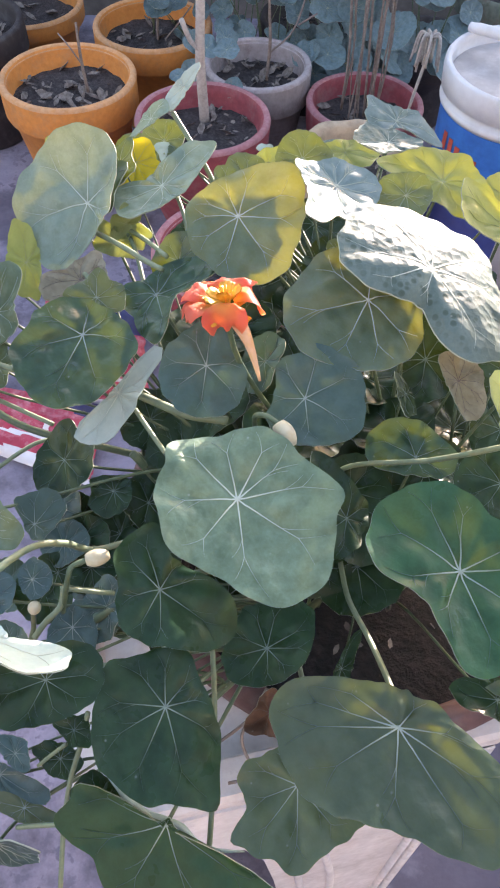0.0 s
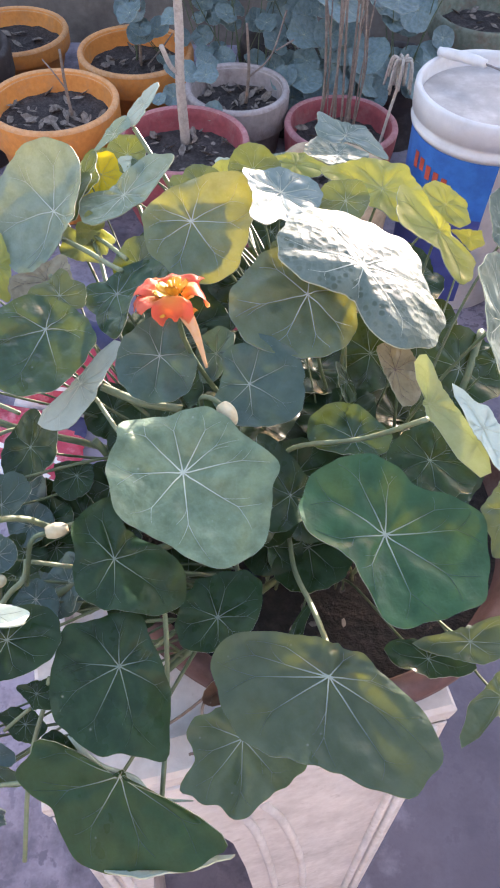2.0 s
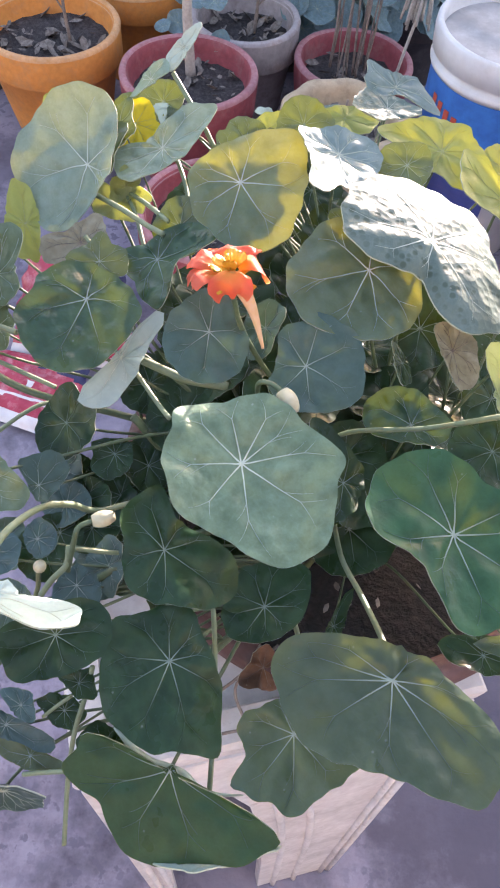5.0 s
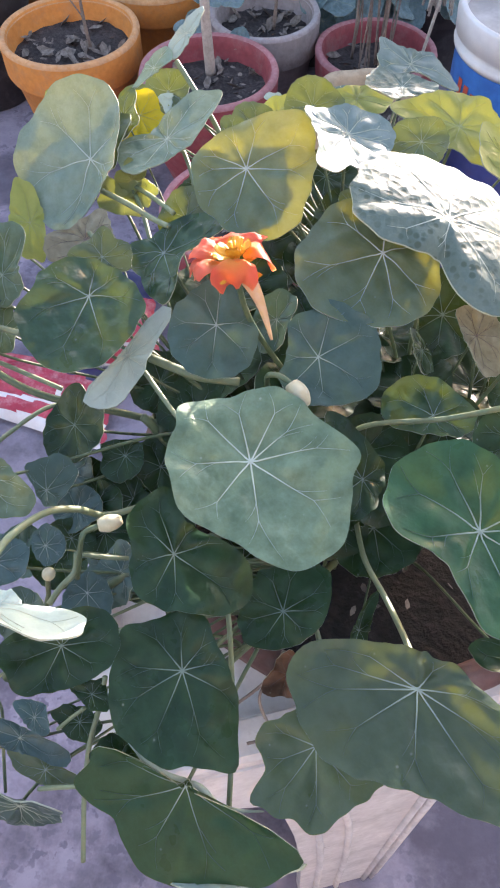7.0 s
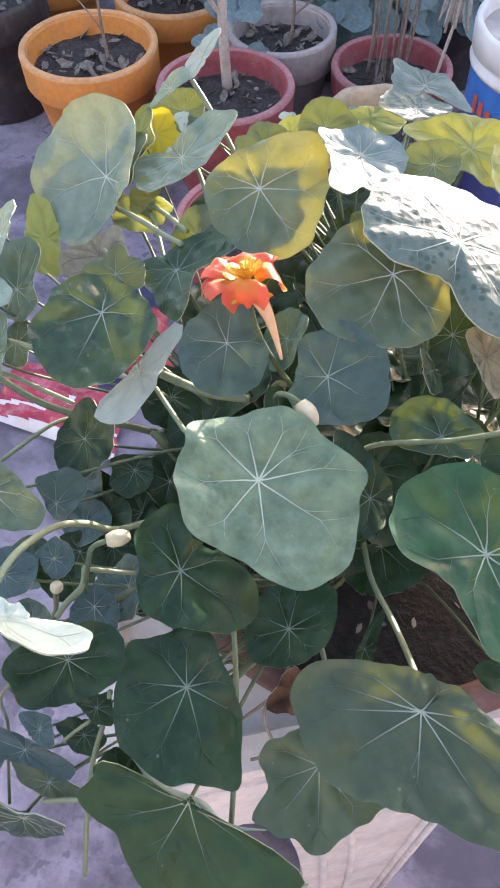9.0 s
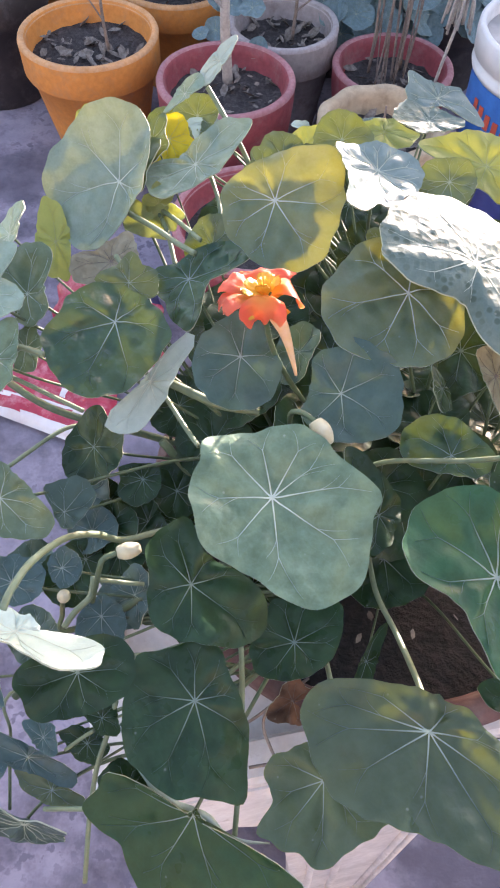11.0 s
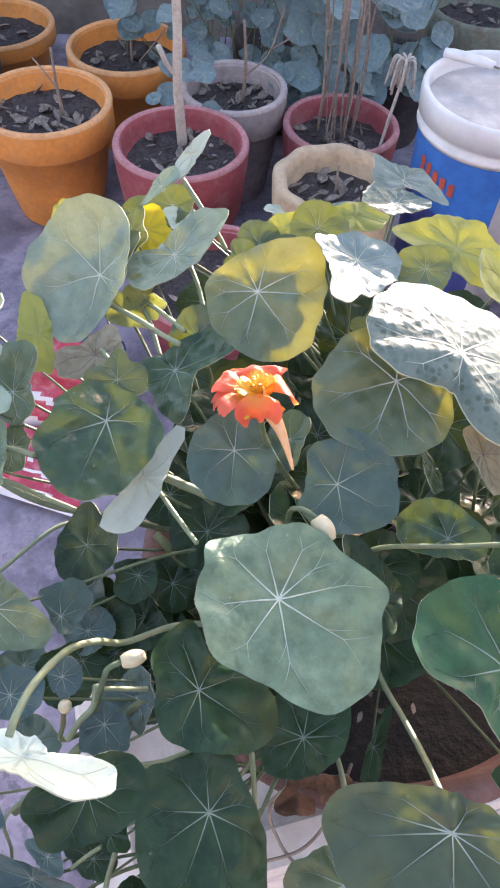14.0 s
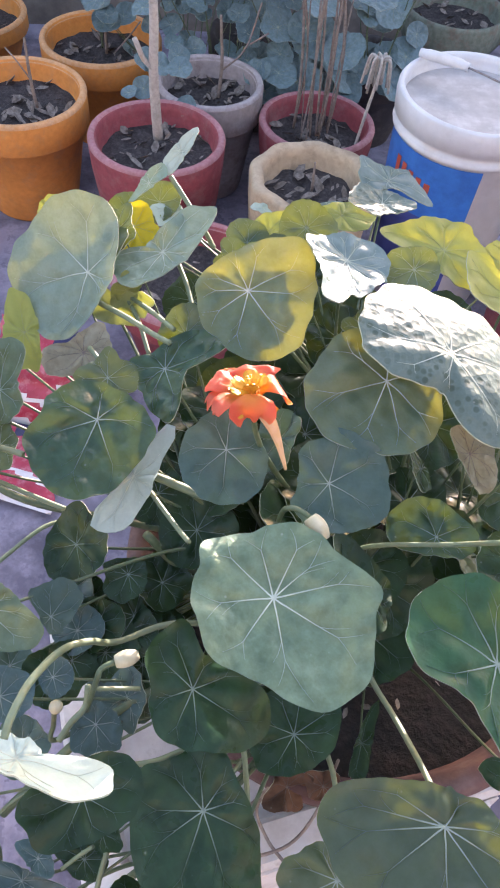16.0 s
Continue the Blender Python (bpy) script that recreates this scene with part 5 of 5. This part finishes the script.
runner(((0.03, 0.19, 0.60), (-0.03, 0.19, 0.625), (-0.061, 0.177, 0.635), (-0.071, 0.170, 0.651), (-0.080, 0.161, 0.663), (-0.088, 0.145, 0.673), (-0.0926, 0.132, 0.675), (-0.0944, 0.124, 0.674)), 0.0015, "arched pale stalk of the near-white leaf")
runner(((-0.04, 0.16, 0.59), (-0.1106, 0.1255, 0.5824), (-0.1136, 0.1076, 0.5675), (-0.1141, 0.0808, 0.541)), 0.0008)
runner(((0.05, 0.23, 0.60), (0.0526, 0.2112, 0.654), (0.0847, 0.1959, 0.6797), (0.104, 0.1748, 0.7152)), 0.0012)
runner(((0.0550, 0.1950, 0.6030), (0.0565, 0.1686, 0.6085), (0.0623, 0.1449, 0.6170), (0.0658, 0.1243, 0.6269), (0.0665, 0.1077, 0.6376), (0.0640, 0.0952, 0.6486)), 0.0013)
runner(((0.0264, 0.1790, 0.5992), (0.0292, 0.1605, 0.6001), (0.0319, 0.1407, 0.6004), (0.0344, 0.1221, 0.6013), (0.0316, 0.0984, 0.6001), (0.0293, 0.0866, 0.6023)), 0.0012)
runner(((-0.0071, 0.1375, 0.6237), (-0.0059, 0.1245, 0.6158), (-0.0052, 0.1074, 0.6057), (-0.0054, 0.0863, 0.5943), (-0.0064, 0.0657, 0.5839), (-0.0075, 0.0478, 0.5745)), 0.0012)
runner(((-0.0773, 0.3479, 0.6877), (-0.0618, 0.3351, 0.6882), (-0.0484, 0.3222, 0.6887), (-0.0378, 0.3108, 0.6912)), 0.0015)
runner(((-0.0609, 0.3561, 0.6852), (-0.0482, 0.3372, 0.6903), (-0.0358, 0.3180, 0.6942)), 0.0013)
runner(((-0.0624, 0.3568, 0.6841), (-0.0552, 0.3382, 0.6825), (-0.0492, 0.3175, 0.6768)), 0.0013)
runner(((-0.0379, 0.4148, 0.7241), (-0.0314, 0.4071, 0.7177), (-0.0256, 0.3997, 0.7119), (-0.0185, 0.3916, 0.7040), (-0.0136, 0.3844, 0.6980)), 0.0015)
runner(((-0.0337, 0.3723, 0.6954), (-0.0293, 0.3586, 0.6919), (-0.0262, 0.3443, 0.6874)), 0.0013)
runner(((-0.0789, 0.3124, 0.6868), (-0.0714, 0.3022, 0.6841), (-0.0645, 0.2914, 0.6804)), 0.0013)
runner(((-0.1235, 0.2588, 0.6736), (-0.1143, 0.2559, 0.6744), (-0.1053, 0.2523, 0.6746)), 0.0015)
runner(((-0.1257, 0.2515, 0.6596), (-0.1135, 0.2461, 0.6587), (-0.1015, 0.2406, 0.6575), (-0.0872, 0.2350, 0.6550)), 0.0012)
runner(((-0.1229, 0.2127, 0.6370), (-0.1134, 0.2220, 0.6386), (-0.1050, 0.2299, 0.6400), (-0.0963, 0.2365, 0.6402), (-0.0833, 0.2417, 0.6374)), 0.0011)
runner(((-0.0474, 0.2406, 0.6605), (-0.0407, 0.2286, 0.6620), (-0.0342, 0.2170, 0.6638), (-0.0293, 0.2075, 0.6673)), 0.0012)
runner(((-0.0457, 0.2503, 0.6602), (-0.0329, 0.2446, 0.6585), (-0.0216, 0.2400, 0.6576), (-0.0024, 0.2373, 0.6569)), 0.0022)
runner(((-0.0688, 0.1542, 0.6396), (-0.0644, 0.1551, 0.6371), (-0.0577, 0.1561, 0.6338), (-0.0508, 0.1573, 0.6307)), 0.0011)
runner(((-0.0839, 0.1387, 0.6244), (-0.0791, 0.1443, 0.6285), (-0.0731, 0.1498, 0.6322), (-0.0719, 0.1564, 0.6379)), 0.0014)
runner(((-0.0744, 0.0530, 0.5349), (-0.0733, 0.0658, 0.5489), (-0.0718, 0.0772, 0.5627), (-0.0691, 0.0928, 0.5772), (-0.0638, 0.1061, 0.5907), (-0.0604, 0.1145, 0.6031)), 0.0012)
runner(((-0.0927, 0.0781, 0.5618), (-0.0788, 0.0769, 0.5719), (-0.0620, 0.0754, 0.5812), (-0.0436, 0.0733, 0.5904), (-0.0239, 0.0715, 0.5999)), 0.0011)
runner(((-0.0855, 0.1009, 0.5730), (-0.0780, 0.1039, 0.5805), (-0.0710, 0.1059, 0.5878)), 0.0009)
runner(((-0.0557, 0.1302, 0.6153), (-0.0444, 0.1309, 0.6173), (-0.0345, 0.1331, 0.6205), (-0.0258, 0.1349, 0.6239)), 0.0013)



plant.matrix_world = LEVEL @ plant.matrix_world


# ---- a crumpled packet on the floor, leaning on the red pot ----
def packet(corners, label, seed, bulge=0.03):
    p = thing("plastic_packet", (0, 0, 0), label, "packet")
    a, b, c, d = map(Vector, corners)
    nx, ny, verts, faces, slots = 22, 26, [], [], []
    up = ((b - a).cross(d - a)).normalized()
    for side in (1, -1):
        for j in range(ny + 1):
            for i in range(nx + 1):
                s, t = i / nx, j / ny
                q = a * (1 - s) * (1 - t) + b * s * (1 - t) + c * s * t + d * (1 - s) * t
                pad = bulge * (math.sin(math.pi * s) * math.sin(math.pi * t)) ** 0.5
                crease = 0.011 * noise.noise((s * 6 + seed, t * 6, 1)) + 0.008 * abs(noise.noise((s * 13, t * 11 + seed, 4)))
                edge = 0.01 * noise.noise((s * 9, t * 9, seed))
                verts.append(q + up * (side * pad * (0.8 if side > 0 else 0.3) + crease * (math.sin(math.pi * s) * math.sin(math.pi * t)) ** 0.3) + (b - a).normalized() * edge)
    n = (nx + 1) * (ny + 1)
    for side in (0, 1):
        for j in range(ny):
            for i in range(nx):
                k = side * n + j * (nx + 1) + i
                q = (k, k + 1, k + nx + 2, k + nx + 1)
                faces.append(q if side == 0 else q[::-1])
                s, t = i / nx, j / ny
                w = t + 0.05 * math.sin(5 * s + seed)
                slots.append(1 if w < 0.1 or 0.27 < w < 0.33 or (0.38 < w < 0.5 and 0.5 < s < 0.75 and int(s * 22) % 2) else 2 if w > 0.74 and s > 0.55 else 0)
    for i in range(nx):
        for j in (0, ny):
            k = j * (nx + 1) + i
            faces.append((k, k + n, k + n + 1, k + 1))
            slots.append(1)
    for v in verts:
        v.z = max(v.z, 0.004)
    part("film", (verts, faces, slots), [FOIL_RED, FOIL_WHITE, FOIL_NAVY], p)
    return p


packet(((-0.494, 0.744, 0.01), (-0.257, 0.656, 0.01), (-0.243, 0.818, 0.03), (-0.463, 0.863, 0.03)), "crumpled red and white plastic packet lying on the floor", 2.0, 0.02)
packet(((-0.398, 0.845, 0.01), (-0.162, 0.825, 0.01), (-0.18, 0.935, 0.15), (-0.355, 0.99, 0.15)), "crumpled red plastic packet with a navy corner, propped against a pot", 5.0, 0.035)


# ---- stake, twigs and dry stems in the pots behind ----
def twig(name, pts, radius, material, label, category, branches=()):
    t = thing(name, pts[0], label, category)
    o = Vector(pts[0])
    line = spline(pts, 8)
    part("shaft", tube([p - o for p in line], [radius * (1 - 0.35 * k / len(line)) for k in range(len(line))], 8), material, t)
    for b in branches:
        part("branch", tube([p - o for p in spline(b, 6)], radius * 0.45, 6), material, t)
    return t


twig("wooden_stake", ((-0.083, 1.45, 0.214), (-0.087, 1.435, 0.354), (-0.082, 1.42, 0.484), (-0.086, 1.405, 0.644)), 0.0115, WOOD, "bleached wooden stake with knots in the red pot", "stake",
     (((-0.086, 1.43, 0.374), (-0.104, 1.425, 0.394), (-0.119, 1.42, 0.434)),))
twig("dry_twig", ((-0.345, 1.549, 0.22), (-0.348, 1.549, 0.29), (-0.344, 1.539, 0.37)), 0.004, DRY_STEM, "thin dry twig stuck in the orange pot", "twig", (((-0.347, 1.549, 0.28), (-0.37, 1.549, 0.32), (-0.39, 1.559, 0.34)),))
twig("dry_twig", ((-0.218, 1.864, 0.19), (-0.213, 1.864, 0.28), (-0.198, 1.854, 0.4)), 0.004, DRY_STEM, "thin seedling stem in the orange pot", "twig", (((-0.198, 1.844, 0.2), (-0.158, 1.824, 0.25), (-0.128, 1.814, 0.29)),))
twig("dry_twig", ((0.051, 1.642, 0.21), (0.056, 1.642, 0.29), (0.05, 1.632, 0.39)), 0.0045, DRY_STEM, "dark bare twig in the grey pot", "twig", (((0.056, 1.642, 0.27), (0.106, 1.642, 0.32), (0.136, 1.652, 0.41)), ((0.116, 1.642, 0.33), (0.156, 1.652, 0.35))))
twig("dry_twig", ((0.215, 1.22, 0.26), (0.213, 1.22, 0.32)), 0.003, DRY_STEM, "short stub in the cream pot", "twig")

dry = thing("dead_plant", (0.268, 1.545, 0.18), "clump of dry brown upright stems in the dark red pot", "dead plant")
r = random.Random(3)
for k in range(14):
    x, y = r.uniform(-0.05, 0.04), r.uniform(-0.03, 0.05)
    top = (x * 1.3 + r.uniform(-0.03, 0.03) - 0.01, y + r.uniform(-0.05, 0.02), r.uniform(0.3, 0.5))
    part("stem", tube(spline(((x, y, 0), (x + r.uniform(-0.012, 0.012), y, 0.16), top), 7), r.uniform(0.0014, 0.003), 6), DRY_STEM, dry)

head = thing("dry_seed_head", (0.351, 1.492, 0.17), "bleached dry stem with a drooping tassel head", "dead plant")
part("stem", tube(spline(((0, 0, 0), (0.012, 0.01, 0.08), (0.03, 0.03, 0.165), (0.03, 0.035, 0.19)), 8), 0.0035, 7), WOOD, head)
for k in range(13):
    a = k * 0.9
    q, drop = r.uniform(0.012, 0.035), r.uniform(0.03, 0.075)
    p0 = Vector((0.03, 0.035, 0.19))
    part("tassel", tube(spline((p0, p0 + Vector((q * 0.7 * math.cos(a), q * 0.7 * math.sin(a), 0.008)), p0 + Vector((q * math.cos(a), q * math.sin(a), -drop))), 6), 0.0028, 6), WOOD, head)


# ---- the shaded plants behind ----
def bushy(place, count, spread, tall, label, seed, size=(18, 34), lean=-0.5):
    p = thing("leafy_plant", place, label, "plant", "shaded plants behind the pots")
    r = random.Random(seed)
    o = Vector(place)
    for _ in range(count):
        x, y, z = r.gauss(0, spread[0] * 0.5), r.gauss(0, spread[1] * 0.5), r.uniform(0.15, 1.0) * tall
        q = r.uniform(*size)
        lobes = " ".join("%.0f" % (q * r.uniform(0.85, 1.12)) for _ in range(10))
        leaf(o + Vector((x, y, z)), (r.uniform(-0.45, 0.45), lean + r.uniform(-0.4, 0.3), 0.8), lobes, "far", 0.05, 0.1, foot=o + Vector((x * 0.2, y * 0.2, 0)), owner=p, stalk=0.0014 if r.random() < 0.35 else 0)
    return p


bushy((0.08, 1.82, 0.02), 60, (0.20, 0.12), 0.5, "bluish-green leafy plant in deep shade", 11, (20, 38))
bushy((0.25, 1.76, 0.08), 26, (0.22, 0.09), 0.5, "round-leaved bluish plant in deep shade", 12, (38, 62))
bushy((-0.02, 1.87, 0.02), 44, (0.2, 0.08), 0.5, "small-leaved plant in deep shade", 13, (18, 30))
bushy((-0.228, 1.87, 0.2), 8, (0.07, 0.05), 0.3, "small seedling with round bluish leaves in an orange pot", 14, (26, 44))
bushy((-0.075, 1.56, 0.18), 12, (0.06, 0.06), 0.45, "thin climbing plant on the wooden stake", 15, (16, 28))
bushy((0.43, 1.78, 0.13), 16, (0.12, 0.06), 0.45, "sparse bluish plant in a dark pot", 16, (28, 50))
